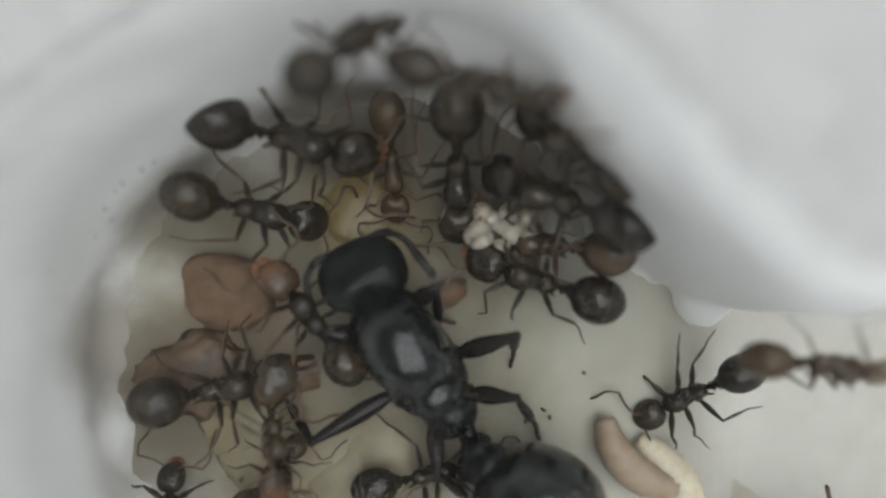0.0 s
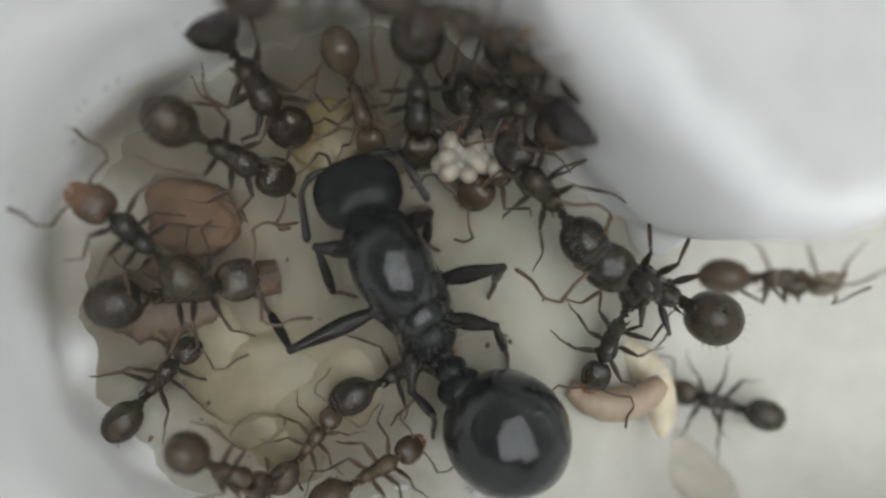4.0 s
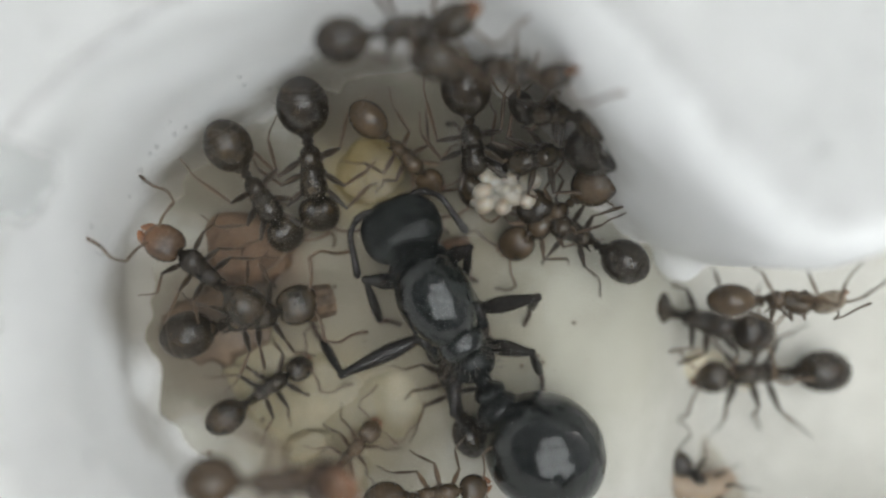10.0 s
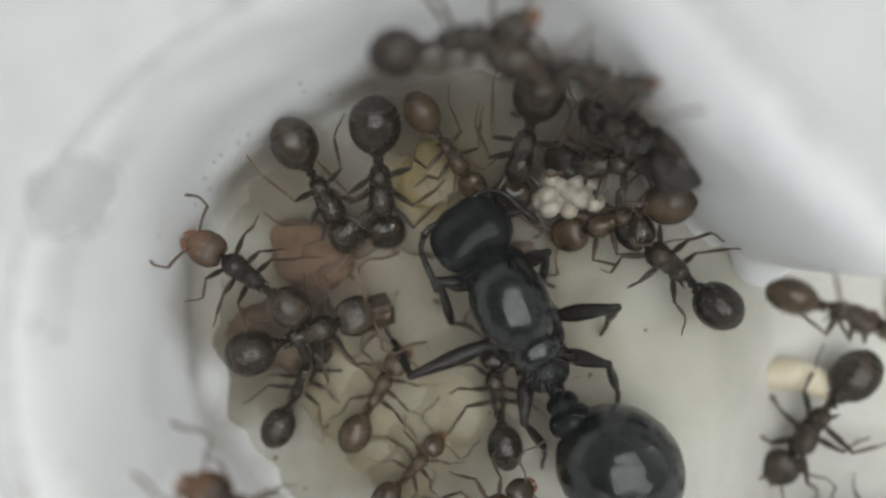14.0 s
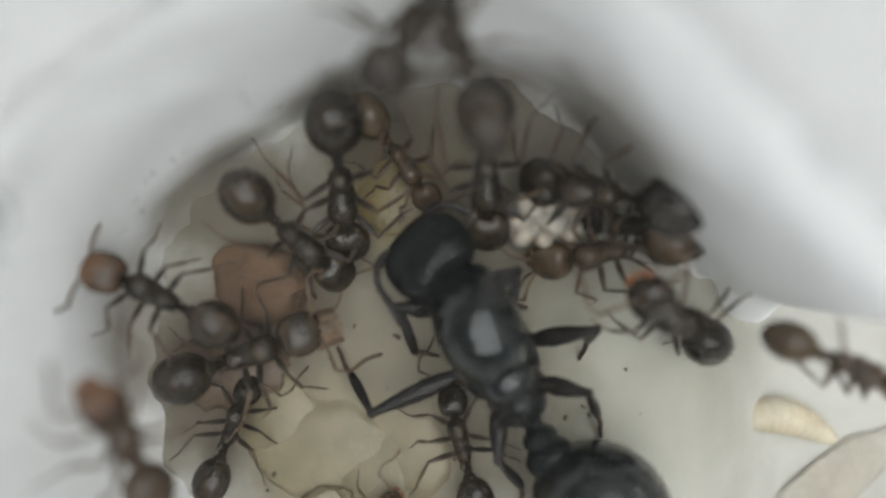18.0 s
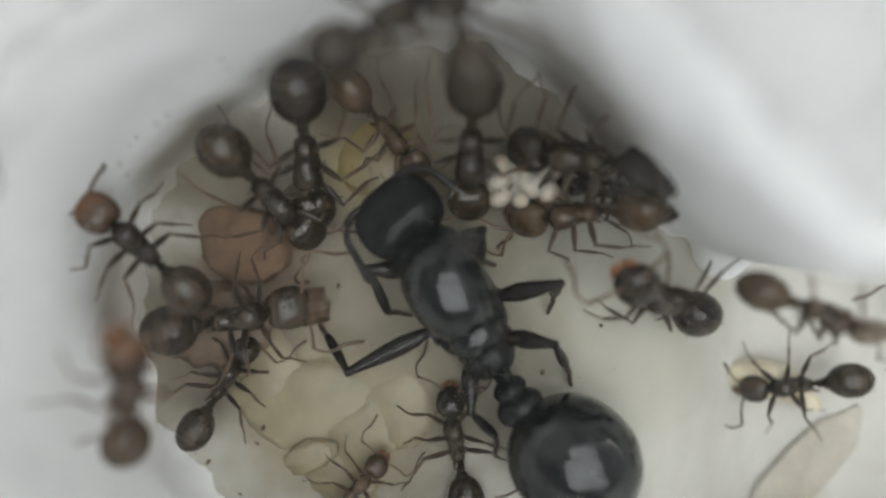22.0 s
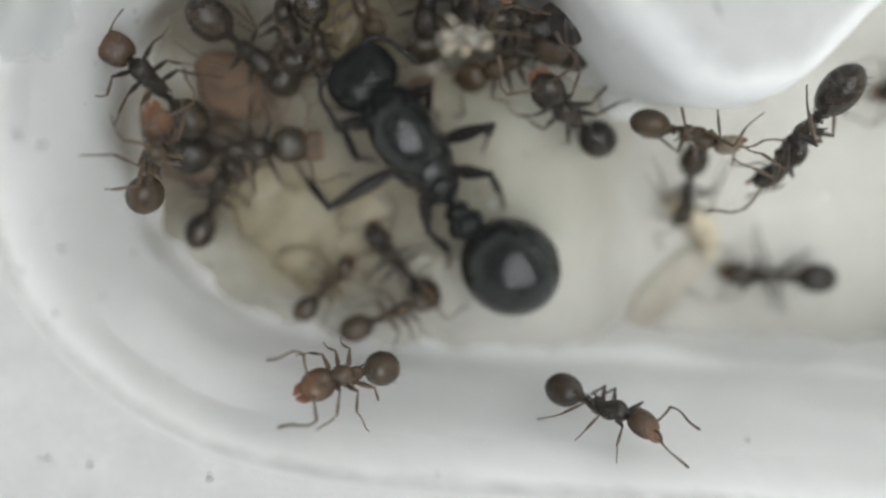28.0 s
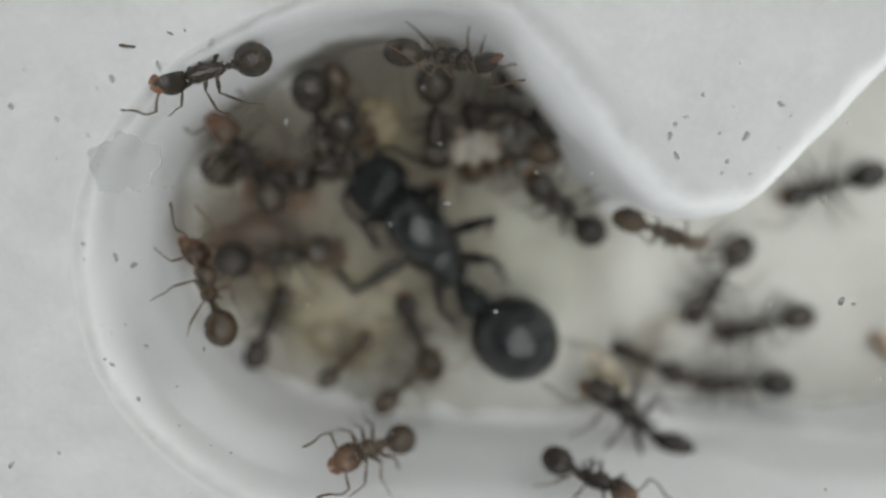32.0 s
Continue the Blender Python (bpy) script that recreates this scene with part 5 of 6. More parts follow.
    go("B4", [(0, -1.38, 5.00, 0.96, 2, 24, -86), (3, -1.63, 4.82, 1.06, 6, 23, -76), (4, -1.47, 4.71, 1.10, 8, 23, -70), (7, -2.21, 4.38, 1.06, 15, 19, -50), (8, -2.22, 4.61, 1.06, 16, 18, -46), (9, -1.36, 4.53, 0.97, 14, 19, -52), (10, -1.33, 4.26, 0.91, 17, 17, -43), (11, -1.34, 4.44, 0.86, 17, 17, -45), (12, -1.77, 4.56, 0.94, 18, 16, -41), (13, -1.84, 4.66, 0.95, 14, 20, -53), (14, -1.89, 4.41, 0.97, 14, 20, -54), (16.5, -2.29, 4.74, 0.97, 15, 19, -51), (17, -2.32, 4.79, 0.93, 14, 20, -54), (19, -2.24, 4.86, 0.98, 15, 19, -50), (20, -2.12, 4.80, 1.05, 16, 18, -46), (21, -2.05, 4.62, 0.98, 16, 18, -49), (23, -2.15, 4.54, 1.00, 16, 18, -47), (24, -2.21, 4.44, 1.01, 15, 19, -50), (28, -2.10, 4.27, 0.92, 13, 21, -58), (29, -3.07, 4.25, 0.87, 9, 22, -67), (30, -3.12, 4.51, 0.86, 9, 22, -67), (32, -3.42, 4.35, 0.85, 11, 21, -62)])
    go("B5", [(0, 4.54, 4.06, 2.81, -46, 23, 156), (1, 4.38, 3.97, 2.67, -43, 27, 161), (2, 4.46, 4.07, 2.93, -46, 21, 154), (3, 4.69, 4.49, 2.97, -46, 20, 153), (4, 4.20, 4.85, 2.63, -42, 30, 164), (4.5, 4.10, 4.73, 2.56, -38, 35, 171), (6.5, 4.89, 4.07, 2.61, -42, 29, 163), (7, 4.66, 4.13, 2.59, -43, 28, 162), (8, 4.42, 4.25, 2.49, -41, 31, 165), (9, 4.40, 4.91, 2.66, -39, 34, 170), (10, 4.03, 4.30, 2.34, -30, 42, -176), (11, 4.17, 3.96, 2.25, -30, 42, -176), (12, 4.08, 4.08, 2.31, -35, 38, 176), (13, 4.15, 4.22, 2.48, -37, 36, 174), (14, 4.24, 4.16, 2.36, -36, 37, 174), (16.5, 4.59, 4.35, 2.63, -44, 27, 160), (17, 4.44, 3.95, 2.55, -32, 31, 167), (19, 4.38, 3.82, 2.54, -32, 30, 167), (20, 4.36, 3.64, 2.53, -31, 28, 169), (21, 4.52, 3.62, 2.53, -30, 30, 172), (23, 4.93, 4.24, 2.51, -41, 31, 166), (24, 4.97, 4.52, 2.43, -39, 34, 170), (28, 4.59, 3.86, 2.32, -38, 35, 172), (29, 4.62, 4.41, 2.13, -33, 40, 180), (30, 4.48, 4.67, 2.12, -33, 40, 180), (31, 4.46, 4.51, 2.13, -33, 40, 179), (32, 4.37, 4.60, 2.27, -34, 39, 178)])
    go("B6", [(0, 4.13, 2.30, 1.27, -20, 16, 173), (2, 3.79, 2.24, 1.14, -16, 20, -175), (4, 4.20, 2.66, 0.98, -2, 25, -140), (4.5, 4.16, 2.54, 0.93, 0, 25, -135), (6.5, 4.99, 1.12, 0.95, -14, 21, -171), (7, 4.90, 1.25, 0.89, -10, 23, -160), (8, 4.91, 1.42, 0.97, -14, 21, -171), (9, 4.75, 2.12, 0.96, -5, 25, -147), (10, 4.48, 1.85, 0.99, -2, 25, -140), (11, 4.53, 1.92, 0.99, -8, 24, -154), (12, 4.31, 2.04, 1.01, -9, 24, -157), (13, 4.19, 2.02, 1.11, -14, 21, -169), (14, 4.23, 1.90, 1.07, -11, 23, -161), (16.5, 4.42, 1.86, 1.03, -12, 22, -164), (17, 4.59, 1.90, 1.16, -16, 16, -170), (19, 4.45, 1.80, 1.16, -15, 16, -168), (20, 4.50, 1.86, 1.16, -16, 16, -170), (21, 4.41, 1.78, 1.17, -17, 16, -174), (23, 4.77, 1.85, 0.92, -15, 21, -172), (24, 4.80, 1.92, 0.97, -16, 20, -175), (27, 4.47, 1.77, 0.95, -13, 22, -166), (28, 4.54, 1.75, 0.88, -9, 24, -157), (29, 4.48, 2.35, 0.81, -3, 25, -143), (30, 4.33, 2.46, 0.74, -1, 25, -137), (31, 4.24, 2.32, 0.75, -3, 25, -141), (32, 4.21, 2.12, 0.89, -10, 23, -160)])
    go("C1", [(0, 3.68, 1.02, 1.20, -14, 7, 163), (1, 3.44, 0.88, 1.24, -14, 8, 163), (2, 4.35, 0.33, 1.31, -14, 8, 164), (3, 5.13, 0.16, 1.53, -15, 3, 146), (4, 5.15, 1.59, 1.71, -16, -1, 131), (4.5, 4.81, 1.72, 1.76, -16, -2, 126), (6.5, 4.80, 1.89, 1.80, -16, -1, 133), (8, 4.75, 2.48, 1.47, -16, 1, 140), (9, 5.13, 2.48, 1.22, -15, 3, 147), (10, 5.27, 1.25, 1.00, -15, 4, 151), (11, 5.67, 0.85, 0.96, -15, 5, 154), (12, 5.72, 0.63, 0.96, -15, 5, 153), (13, 5.99, 0.45, 1.01, -15, 4, 148), (14, 6.18, 0.25, 1.07, -16, 1, 139), (16.5, 6.56, -0.00, 1.06, -16, 1, 139), (17, 6.31, 0.37, 1.95, -31, -33, 147), (19, 6.45, 0.05, 2.40, -37, -45, 151), (20, 6.78, 0.27, 2.49, -38, -46, 152), (21, 6.86, 0.17, 2.53, -39, -48, 150), (23, 6.74, -1.16, 1.93, -33, -39, 170), (24, 6.90, -1.05, 1.98, -36, -42, 175), (26.5, 6.72, -0.60, 2.10, -34, -37, 160), (27, 6.72, -0.48, 2.12, -34, -37, 157), (28, 6.77, 0.10, 2.16, -31, -33, 146), (29, 6.37, 0.05, 1.34, -29, -23, 148), (30, 6.86, 0.29, 1.33, -28, -23, 139), (31, 6.84, 0.25, 1.33, -28, -23, 140), (32, 6.88, 0.23, 1.32, -28, -22, 144)])
    go("D", [(0, 13.60, -11.20, -2.80, 0, -20, 100), (1, 11.20, -10.60, -1.60, 0, -25, 80), (2, 10.53, -8.31, -0.85, 8, -33, 88), (2.5, 12.30, -7.63, -1.56, 4, -36, 79), (3, 11.12, -5.31, -0.26, 6, -39, 84), (3.5, 9.76, -4.60, 0.29, 26, -29, 132), (4, 9.15, -1.52, 0.63, -16, -17, 156), (4.5, 8.45, -1.06, 1.00, -26, -11, 166), (6.5, 6.66, -1.69, 0.56, 0, 0, 158), (7, 6.80, -1.49, 0.56, 0, 0, 152), (8, 8.34, -0.89, 1.53, -33, -39, 121), (8.5, 8.15, -0.39, 1.61, -37, -42, 130), (9, 7.99, 0.12, 1.44, -36, -37, 129), (9.3, 8.60, -1.60, 0.40, -5, -18, 66), (9.6, 10.41, -1.69, -0.42, 0, 4, 19), (10, 11.60, -2.64, -3.21, 0, 0, -14), (11, 15.07, -3.28, -3.94, 0, 0, -7), (12, 21.11, -2.80, -3.94, 0, 0, -6), (13, 22.39, -1.21, -3.94, 0, 0, 11), (14, 21.60, 0.04, -3.94, 0, 0, 21), (16, 37.00, -4.00, -3.94, 0, 0, 21), (32, 37.00, -4.00, -3.94, 0, 0, 21)])
    go("E", [(0, 9.21, -3.30, -0.74, 0, 0, -156), (1, 8.57, -3.43, -0.15, 0, 0, -144), (2, 8.36, -3.22, -0.01, 0, 0, -147), (3, 8.74, -3.36, -0.30, 0, 0, -130), (4, 7.90, -3.79, 0.22, 0, 0, -115), (4.5, 7.89, -4.25, 0.23, 0, 0, -104), (6.5, 13.04, -7.90, -4.21, 0, 0, 176), (7, 11.61, -8.38, -3.49, 0, 0, -172), (8, 9.18, -7.90, -0.71, 0, 0, 152), (9, 11.71, -9.55, -3.59, 0, 0, 157), (10, 11.92, -10.10, -3.76, 0, 0, 135), (11, 13.76, -9.98, -4.21, 0, 0, 141), (12, 14.92, -9.19, -4.21, 0, 0, 159), (13, 15.53, -10.86, -4.21, 0, 0, 167), (14, 15.43, -11.30, -4.21, 0, 0, 155), (16.4, 36.00, -9.00, -4.21, 0, 0, 155), (32, 36.00, -9.00, -4.21, 0, 0, 155)])
    go("F", [(0, 16.50, -11.30, -4.30, 0, 0, 150), (1.3, 13.00, -11.30, -4.00, 0, 0, 140), (2, 11.36, -9.71, -3.99, 0, -3, 128), (2.5, 11.06, -9.61, -3.99, 0, -3, 130), (3, 11.29, -9.13, -4.10, 0, 0, 135), (3.5, 11.92, -7.90, -4.10, 0, 0, 148), (4, 13.79, -7.14, -4.10, 0, 0, 166), (4.5, 14.15, -6.96, -4.10, 0, 0, -180), (5.6, 37.21, -7.09, -4.21, 0, 0, 178), (16.5, 25.70, -4.68, -4.21, 0, 0, -162), (19, 21.38, -4.07, -4.21, 0, 0, -174), (20, 16.07, -4.99, -4.21, 0, 0, -173), (21, 14.34, -5.29, -4.21, 0, 0, -177), (23, 13.51, -4.66, -2.96, -9, 19, -144), (24, 13.87, -3.73, -2.41, -1, 34, -92), (26.5, 14.80, -3.70, -2.42, 10, 30, -70), (27, 14.97, -3.73, -2.42, 12, 29, -65), (28, 13.97, -4.01, -2.43, 4, 29, -82), (29, 12.49, -7.08, -3.82, -2, 11, -97), (29.5, 12.34, -8.32, -3.88, -4, 5, -152), (30, 12.18, -9.56, -3.94, 0, 0, 154), (31, 11.79, -9.02, -3.66, 0, 0, 164), (32, 13.25, -9.85, -4.21, 0, 0, 157)])
    go("K", [(0, 20.05, 3.74, -4.10, 0, 0, -160), (16.5, 20.33, 3.71, -4.10, 0, 0, -160), (23, 21.24, -1.99, -4.10, 0, 0, -159), (24, 22.04, -0.07, -4.10, 0, 0, -140), (25.2, 18.60, 2.20, -2.00, 20, 0, -150), (26.5, 14.80, -0.20, 4.60, -30, 30, -110), (27, 14.20, -0.50, 4.95, -39, 40, -97), (28, 14.63, -0.77, 5.03, -50, 35, -103), (29, 17.90, -1.90, -1.54, -21, 24, -106), (30, 16.79, -5.08, -4.10, 0, 0, -119), (31, 16.45, -5.21, -4.10, 0, 0, -119), (32, 17.03, -5.37, -4.10, 0, 0, -119)])
    go("P", [(0, 12.03, -0.91, 4.78, 71, -0, -6), (2, 12.15, -0.42, 4.78, 71, -0, -5), (4, 12.20, -0.61, 4.78, 71, -0, -4), (4.5, 12.12, -0.42, 4.78, 71, -0, -4), (6.5, 12.12, -0.22, 4.78, 71, -0, 5), (7, 12.11, -0.31, 4.78, 71, 0, 5), (8, 12.23, -0.47, 4.78, 71, 0, 3), (9, 12.09, -0.51, 4.78, 71, -0, -1), (10, 11.73, -0.49, 4.78, 71, -0, -1), (11, 11.50, -0.37, 4.78, 71, -0, -8), (12, 11.22, -0.49, 4.78, 70, 0, -12), (13, 11.22, -0.43, 4.78, 70, 0, -10), (14, 11.09, -0.71, 4.77, 70, -0, -19), (16.5, 11.28, -0.89, 4.76, 69, -0, -23), (17, 11.22, -0.88, 4.76, 69, 0, -23), (19, 11.08, -0.94, 4.76, 69, 0, -23), (20, 11.28, -0.96, 4.76, 69, 0, -25), (21, 11.27, -0.84, 4.76, 69, -0, -23), (23, 11.54, -0.51, 4.78, 70, -0, -18), (24, 11.70, -0.29, 4.75, 70, 1, -12), (26.5, 12.03, -0.15, 3.63, 68, 26, -11), (27, 11.69, -0.35, 4.59, 69, 5, -16), (28, 11.59, -0.48, 4.81, 70, -1, -14), (29, 11.49, -0.30, 4.78, 70, -0, -15), (30, 11.36, -0.23, 4.77, 70, -0, -14), (31, 11.24, -0.20, 4.77, 70, 0, -15), (32, 11.43, -0.40, 4.77, 70, 0, -19)])
    go("M", [(0, 30.10, -11.30, -4.05, 0, 0, 154), (4, 30.20, -11.30, -4.05, 0, 0, 154), (5.6, 23.50, -11.30, -3.90, 0, 0, 150), (6.5, 15.35, -10.54, -1.60, 19, 22, 136), (7, 15.89, -11.20, -1.50, 21, 25, 143), (8, 15.75, -11.12, -1.50, 22, 24, 144), (9, 22.31, -11.30, -4.05, 0, 0, 136), (11, 36.50, -11.00, -4.05, 0, 0, 136), (32, 36.50, -11.00, -4.05, 0, 0, 136)])
    go("N", [(0, 37.50, -11.20, -3.90, 10, 0, 170), (26, 37.50, -11.20, -3.90, 10, 0, 170), (28, 31.50, -11.20, -3.90, 10, 0, 170), (29, 24.00, -11.90, 1.00, 50, 5, 167), (30, 17.15, -11.59, 1.65, 51, 5, 162), (31, 12.47, -11.80, 1.61, 47, 6, 150), (32, 10.60, -11.80, 1.56, 44, 6, 141)])
    go("O", [(0, 34.00, -10.29, -4.40, 0, 0, -178), (24, 33.50, -10.29, -4.40, 0, 0, -178), (25.4, 29.00, -10.29, -4.40, 0, 0, -178), (26.5, 24.50, -9.66, -4.40, 0, 0, -178), (27, 22.74, -8.15, -4.40, 0, 0, 179), (28, 19.66, -8.98, -4.40, 0, 0, 179), (29, 17.88, -10.19, -4.40, 0, 0, -163), (30, 18.79, -9.83, -4.40, 0, 0, 179), (31, 18.23, -10.43, -4.40, 0, 0, -180), (32, 19.00, -11.30, -4.40, 0, 0, -179)])
    go("Q", [(0, 37.30, -4.42, -4.40, 0, 0, -174), (27, 37.30, -4.42, -4.40, 0, 0, -174), (29, 32.00, -4.42, -4.40, 0, 0, -174), (30, 27.31, -6.58, -4.40, 0, 0, -177), (31, 22.48, -6.31, -4.40, 0, 0, 178), (32, 20.01, -7.74, -4.40, 0, 0, -165)])
    go("R", [(0, 36.20, 1.03, -4.40, 0, 0, -173), (26, 33.50, 1.03, -4.40, 0, 0, -173), (28, 26.63, 1.08, -4.40, 0, 0, -173), (29, 24.44, 0.98, -4.40, 0, 0, -161), (30, 23.01, 0.86, -4.40, 0, 0, -163), (31, 22.70, 0.73, -4.40, 0, 0, -164), (32, 23.22, 0.63, -4.40, 0, 0, -163)])
    go("B7", [(0, 4.71, 5.32, 5.01, -63, 19, 144), (4, 4.62, 5.65, 4.67, -59, 35, 154), (7, 5.38, 5.04, 4.59, -58, 36, 155), (10, 4.34, 5.52, 4.34, -54, 44, 162), (13, 4.40, 5.50, 4.48, -57, 39, 158), (17, 5.60, 2.83, 1.00, -26, 32, 166), (21, 5.80, 2.61, 1.00, -26, 30, 163), (28, 5.80, 2.61, 1.00, -26, 30, 163), (30, 5.22, 5.83, 4.01, -54, 43, 161), (32, 5.22, 5.83, 4.01, -54, 43, 161)])
    go("G1", [(0, 37.60, -6.00, -4.10, 0, 0, 180), (4.6, 37.60, -6.00, -4.10, 0, 0, 180), (6.5, 17.63, -6.34, -4.40, 0, 0, 162), (7, 15.06, -5.52, -4.40, 0, 0, 177), (8, 14.05, -5.09, -4.40, 0, 0, -178), (9, 14.72, -5.46, -4.40, 0, 0, -175), (10, 14.43, -5.04, -4.40, 0, 0, -177), (11, 14.52, -4.73, -4.40, 0, 0, -179), (12, 14.58, -5.03, -4.40, 0, 0, -172), (13, 14.43, -5.54, -4.40, 0, 0, -155), (14, 12.95, -6.92, -4.40, 0, 0, -127), (16.3, 37.60, -8.00, -4.10, 0, 0, -127), (32, 37.60, -8.00, -4.10, 0, 0, -127)])
    go("A13", [(0, 36.81, -13.91, -4.30, 0, 0, 180), (9, 36.70, -13.79, -4.30, 0, 0, 178), (10.5, 15.00, -13.08, -4.30, 0, 0, 177), (12.4, 0.50, -10.60, 0.25, 0, 0, 172), (13, -2.91, -9.85, 0.22, 0, 0, 117), (13.5, -3.66, -6.83, 0.22, 0, 0, 77), (14, -4.77, -5.00, 0.22, 0, 0, 61), (14.5, -5.70, -4.87, 0.22, 0, 0, 62), (15, -5.88, -5.52, 0.22, 0, 0, 67), (15.4, -5.00, -7.00, 0.20, 0, 0, 0), (15.8, -3.00, -9.60, 0.20, 0, 0, -40), (16.2, 1.50, -10.80, 0.20, 0, 0, -8), (17.8, 23.41, -13.87, -4.30, 0, 0, -2), (18.6, 38.30, -11.80, -4.30, 0, 0, 0), (32, 38.30, -11.80, -4.30, 0, 0, 0)])
    walk(held_husk, [(t, mm(*p) @ mm(2.62, -0.05, 0.85, 0, 12, 0)) for t, *p in W1_ROWS])
    walk(queen, [(0, mm(-0.53, -1.91, 0, 0, 0, 125.6)), (1, mm(-0.25, -1.87, 0, 0, 0, 122.8)), (2, mm(-0.07, -1.91, 0, 0, 0, 122.7)), (3, mm(0.07, -1.67, 0, 0, 0, 119.7)), (4, mm(0.10, -1.74, 0, 0, 0, 120.0)), (4.5, mm(-0.06, -1.73, 0, 0, 0, 121.1)), (6.5, mm(-0.26, -1.58, 0, 0, 0, 121.5)), (7, mm(-0.22, -1.70, 0, 0, 0, 122.9)), (8, mm(-0.18, -1.77, 0, 0, 0, 123.3)), (9, mm(-0.10, -1.78, 0, 0, 0, 122.4)), (10, mm(0.19, -1.90, 0, 0, 0, 120.0)), (11, mm(0.39, -2.09, 0, 0, 0, 120.5)), (12, mm(0.55, -2.02, 0, 0, 0, 118.7)), (13, mm(0.62, -1.99, 0, 0, 0, 117.9)), (14, mm(0.55, -1.83, 0, 0, 0, 117.4)), (16.5, mm(0.47, -1.69, 0, 0, 0, 122.8)), (17, mm(0.44, -1.42, 0, 0, 0, 122.2)), (19, mm(0.72, -1.42, 0, 0, 0, 118.2)), (20, mm(0.50, -1.53, 0, 0, 0, 121.8)), (21, mm(0.40, -1.38, 0, 0, 0, 120.1)), (23, mm(0.09, -1.52, 0, 0, 0, 123.9)), (24, mm(0.05, -1.64, 0, 0, 0, 125.0)), (27, mm(-0.14, -1.79, 0, 0, 0, 128.0)), (28, mm(0.20, -1.96, 0, 0, 0, 125.4)), (29, mm(0.10, -1.54, 0, 0, 0, 125.5)), (30, mm(0.20, -1.62, 0, 0, 0, 124.9)), (31, mm(0.02, -1.82, 0, 0, 0, 127.9)), (32, mm(0.03, -1.84, 0, 0, 0, 127.1))])
    walk(queen_head, [(0, mm(2.3, 0, 2.45, 0, 12, -12.1)), (1, mm(2.3, 0, 2.45, 0, 12, -16.2)), (2, mm(2.3, 0, 2.45, 0, 12, -9.2)), (3, mm(2.3, 0, 2.45, 0, 12, -10.3)), (4, mm(2.3, 0, 2.45, 0, 12, -10.0)), (4.5, mm(2.3, 0, 2.45, 0, 12, -11.2)), (6.5, mm(2.3, 0, 2.45, 0, 12, 6.9)), (7, mm(2.3, 0, 2.45, 0, 12, 0.5)), (8, mm(2.3, 0, 2.45, 0, 12, -4.7)), (9, mm(2.3, 0, 2.45, 0, 12, -4.5)), (10, mm(2.3, 0, 2.45, 0, 12, -6.8)), (11, mm(2.3, 0, 2.45, 0, 12, 0.7)), (12, mm(2.3, 0, 2.45, 0, 12, 8.6)), (13, mm(2.3, 0, 2.45, 0, 12, 9.3)), (14, mm(2.3, 0, 2.45, 0, 12, 8.1)), (16.5, mm(2.3, 0, 2.45, 0, 12, 4.4)), (17, mm(2.3, 0, 2.45, 0, 12, 11.5)), (19, mm(2.3, 0, 2.45, 0, 12, 15.7)), (20, mm(2.3, 0, 2.45, 0, 12, 3.9)), (21, mm(2.3, 0, 2.45, 0, 12, 12.5)), (23, mm(2.3, 0, 2.45, 0, 12, 3.7)), (24, mm(2.3, 0, 2.45, 0, 12, 1.1)), (27, mm(2.3, 0, 2.45, 0, 12, -3.4)), (28, mm(2.3, 0, 2.45, 0, 12, 5.8)), (29, mm(2.3, 0, 2.45, 0, 12, 12.3)), (30, mm(2.3, 0, 2.45, 0, 12, 22.7)), (31, mm(2.3, 0, 2.45, 0, 12, 14.1)), (32, mm(2.3, 0, 2.45, 0, 12, 16.4))])
    walk(gaster, [(0, mm(-4.50, 0, 2, 0, 0, 16.7)), (1, mm(-4.50, 0, 2, 0, 0, 18.1)), (2, mm(-4.50, 0, 2, 0, 0, 14.9)), (3, mm(-4.50, 0, 2, 0, 0, 16.2)), (4, mm(-4.50, 0, 2, 0, 0, 18.6)), (4.5, mm(-4.50, 0, 2, 0, 0, 17.9)), (6.5, mm(-4.50, 0, 2, 0, 0, 17.7)), (7, mm(-4.50, 0, 2, 0, 0, 15.9)), (8, mm(-4.50, 0, 2, 0, 0, 15.7)), (9, mm(-4.50, 0, 2, 0, 0, 20.9)), (10, mm(-4.50, 0, 2, 0, 0, 20.8)), (11, mm(-4.50, 0, 2, 0, 0, 19.9)), (12, mm(-4.50, 0, 2, 0, 0, 21.4)), (13, mm(-4.50, 0, 2, 0, 0, 21.9)), (14, mm(-4.50, 0, 2, 0, 0, 22.5)), (16.5, mm(-4.50, 0, 2, 0, 0, 15.3)), (17, mm(-4.50, 0, 2, 0, 0, 15.0)), (19, mm(-4.50, 0, 2, 0, 0, 21.5)), (20, mm(-4.50, 0, 2, 0, 0, 20.0)), (21, mm(-4.50, 0, 2, 0, 0, 21.5)), (23, mm(-4.95, 0, 2, 0, 0, 14.9)), (24, mm(-4.95, 0, 2, 0, 0, 13.9)), (27, mm(-4.95, 0, 2, 0, 0, 9.5)), (28, mm(-4.95, 0, 2, 0, 0, 16.8)), (29, mm(-4.95, 0, 2, 0, 0, 13.5)), (30, mm(-4.95, 0, 2, 0, 0, 16.9)), (31, mm(-4.95, 0, 2, 0, 0, 13.5)), (32, mm(-4.95, 0, 2, 0, 0, 19.1))])
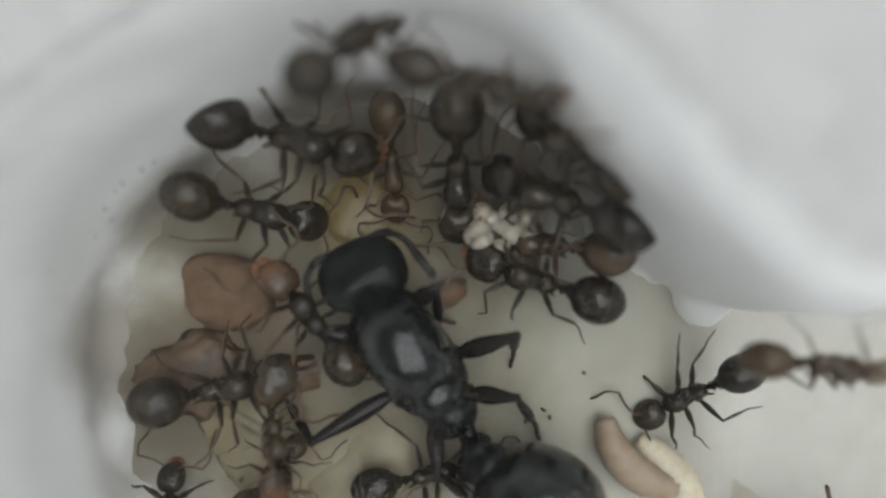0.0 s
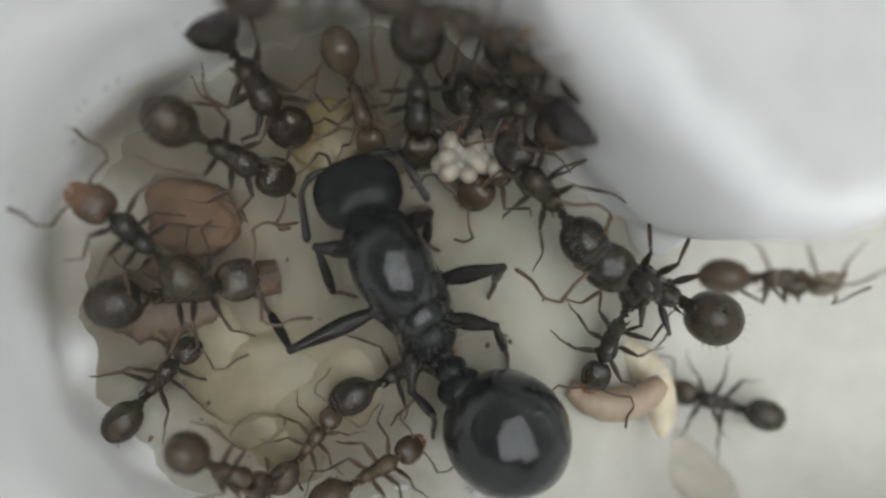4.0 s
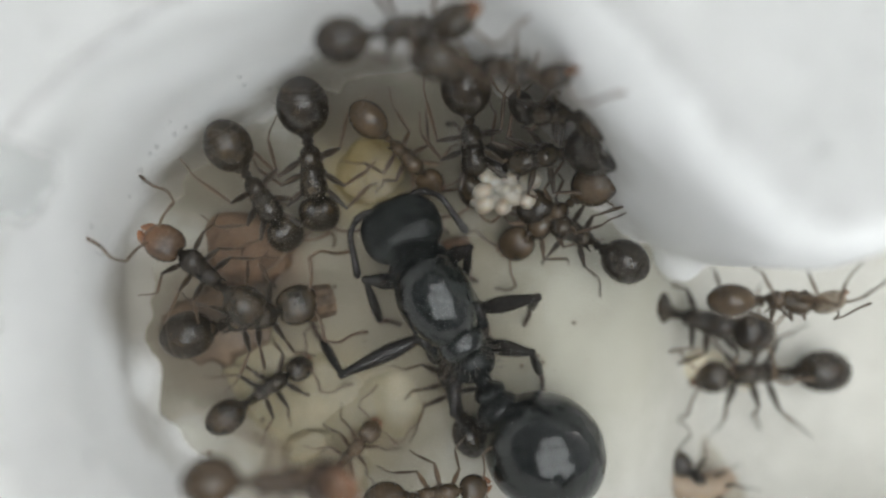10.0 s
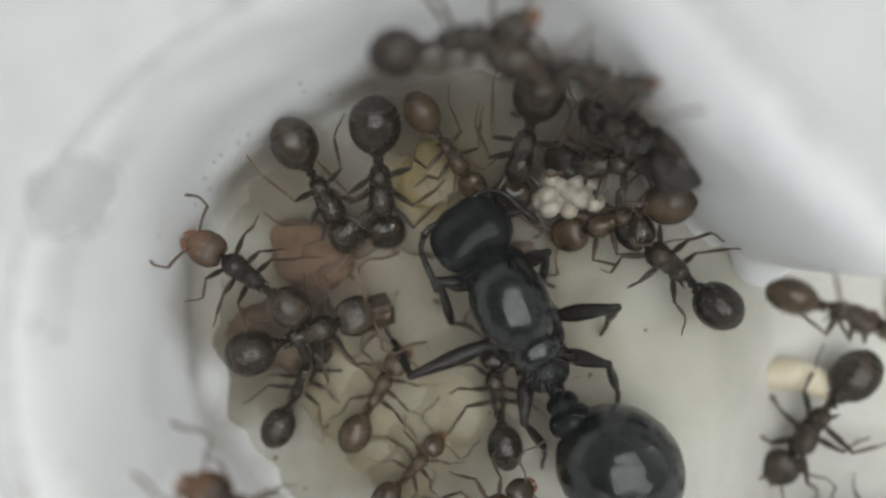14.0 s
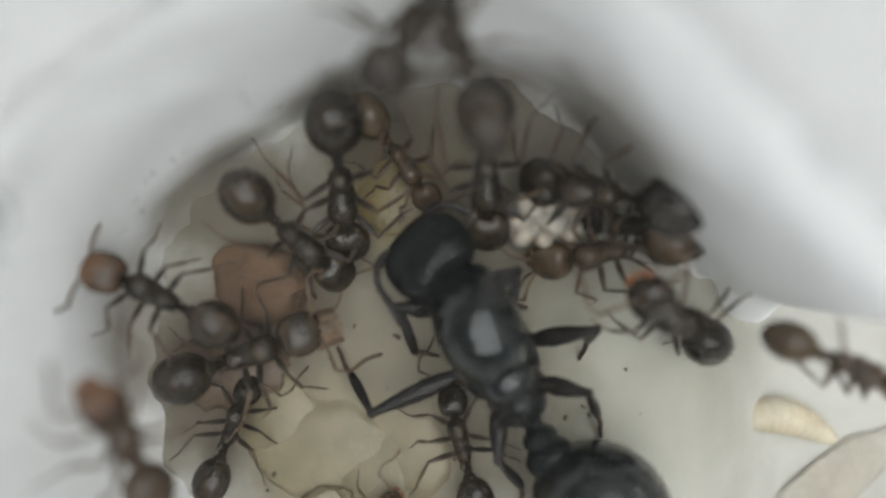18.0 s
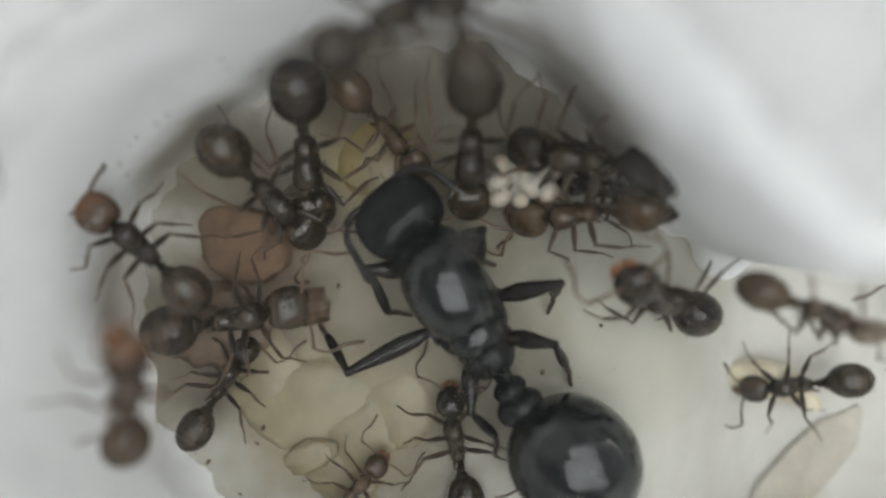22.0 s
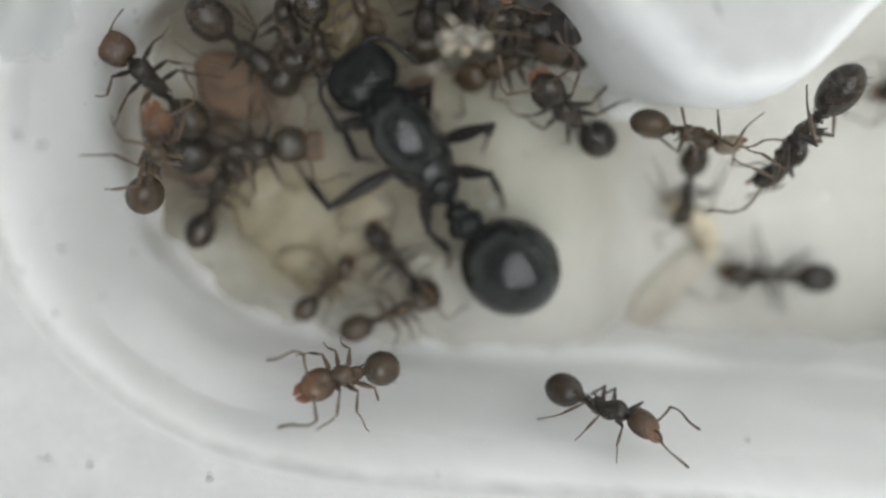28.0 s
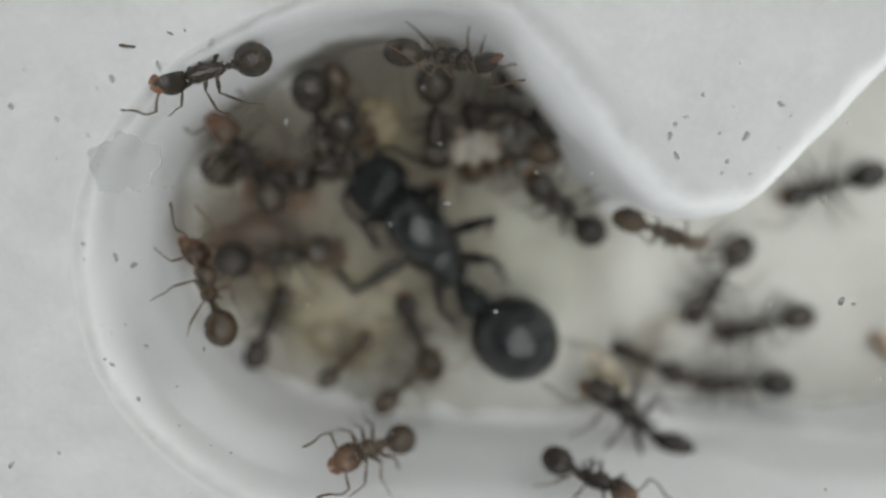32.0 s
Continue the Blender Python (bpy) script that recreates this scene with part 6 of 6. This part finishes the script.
    walk(carried_larva, [(0, mm(8.38, -6.79, 0.19, 0, 0, -64)), (1, mm(8.39, -6.69, 0.19, 0, 0, -64)), (2, mm(8.40, -6.58, 0.18, 0, 0, -64)), (3.2, mm(8.40, -6.48, 0.18, 0, 0, -64)), (4.2, mm(10.05, -6.00, -1.51, 0, 0, -64)), (7, mm(11.57, -5.57, -3.25, 0, 0, -30)), (9, mm(12.31, -5.39, -3.80, 0, 0, -8)), (21.5, mm(12.38, -5.53, -3.84, 0, 0, -8)), (23.2, mm(15.34, -6.65, -4.00, 0, 0, -50)), (28, mm(15.20, -6.62, -4.00, 0, 0, -50)), (30, mm(14.57, -11.06, -4.00, 0, 0, -50)), (31, mm(10.19, -10.41, -1.67, 0, 0, -50)), (32, mm(10.25, -10.50, -1.75, 0, 0, -50))])
    walk(husk_film, [(0, mm(12.23, -8.64, -4.42, 0, 0, -33)), (2.5, mm(12.64, -10.20, -4.42, 0, 0, -33)), (4.4, mm(12.74, -10.20, -4.42, 0, 0, -38)), (6.6, mm(12.57, -10.20, -4.42, 0, 0, -33)), (9, mm(12.81, -9.07, -4.42, 0, 0, -40)), (11, mm(11.55, -10.08, -4.42, 0, 0, -60)), (13, mm(12.88, -9.15, -4.42, 0, 0, -75)), (14, mm(9.00, -9.67, -4.42, 0, 0, -75)), (17, mm(13.37, -8.11, -4.42, 0, 0, 40)), (19, mm(14.91, -7.81, -4.42, 0, 0, 45)), (21, mm(14.71, -8.83, -4.42, 0, 0, 50)), (23, mm(14.89, -9.45, -4.42, 0, 0, 52)), (24, mm(14.91, -9.23, -4.42, 0, 0, 48)), (26.6, mm(14.82, -10.20, -4.42, 0, 0, 52)), (28, mm(14.44, -10.02, -4.42, 0, 0, 50)), (29, mm(14.21, -10.20, -4.42, 0, 0, 60)), (30, mm(13.65, -10.20, -4.42, 0, 0, 60)), (32, mm(13.35, -10.20, -4.42, 0, 0, 60))])
    walk(scrap, [(0, mm(7.31, -5.45, 0.45, 0, 0, -47)), (1, mm(7.22, -5.80, 0.45, 0, 0, -47)), (2, mm(7.50, -5.62, 0.45, 0, 0, -44)), (3, mm(7.87, -6.05, 0.39, 0, 0, -43)), (4, mm(8.27, -6.02, 0.21, 0, 0, -3)), (7, mm(8.43, -5.81, 0.10, 0, 0, 6)), (8, mm(7.82, -6.30, 0.41, 0, 0, 22)), (9, mm(10.59, -8.43, -2.21, 0, 0, -26)), (10, mm(11.33, -9.72, -3.06, 0, 0, -11)), (12, mm(13.61, -10.35, -4.05, 0, 0, -12)), (14.6, mm(15.64, -12.98, -4.05, 0, 0, -20)), (16.6, mm(29.20, -9.00, -4.05, 0, 0, -20)), (32, mm(29.20, -9.00, -4.05, 0, 0, -20))])
    for key, spans in {"A13": [(9, 18.6)], "A2": [(0, 3.5)], "A3": [(0, 6.5), (12, 13.5)], "A4": [(0, 7), (13, 20), (28, 29.5)], "A6": [(0, 4)], "A10": [(24.5, 32)], "B1": [(1, 8)], "C1": [(0, 10), (17, 20), (21, 24)], "D": [(0, 14)], "E": [(0, 14)], "F": [(0, 6), (18, 31)], "G1": [(4.6, 7.2), (8, 9.2), (12, 16.3)], "K": [(16, 30)], "M": [(3, 10)], "N": [(28, 32)], "O": [(26, 32)], "Q": [(29, 32)], "R": [(28, 30)], "A15": [(13, 17), (25, 30)]}.items():
        stride(key, spans)
    for i, key in enumerate(ANTS):
        feel(key, 300 + i)


motions()
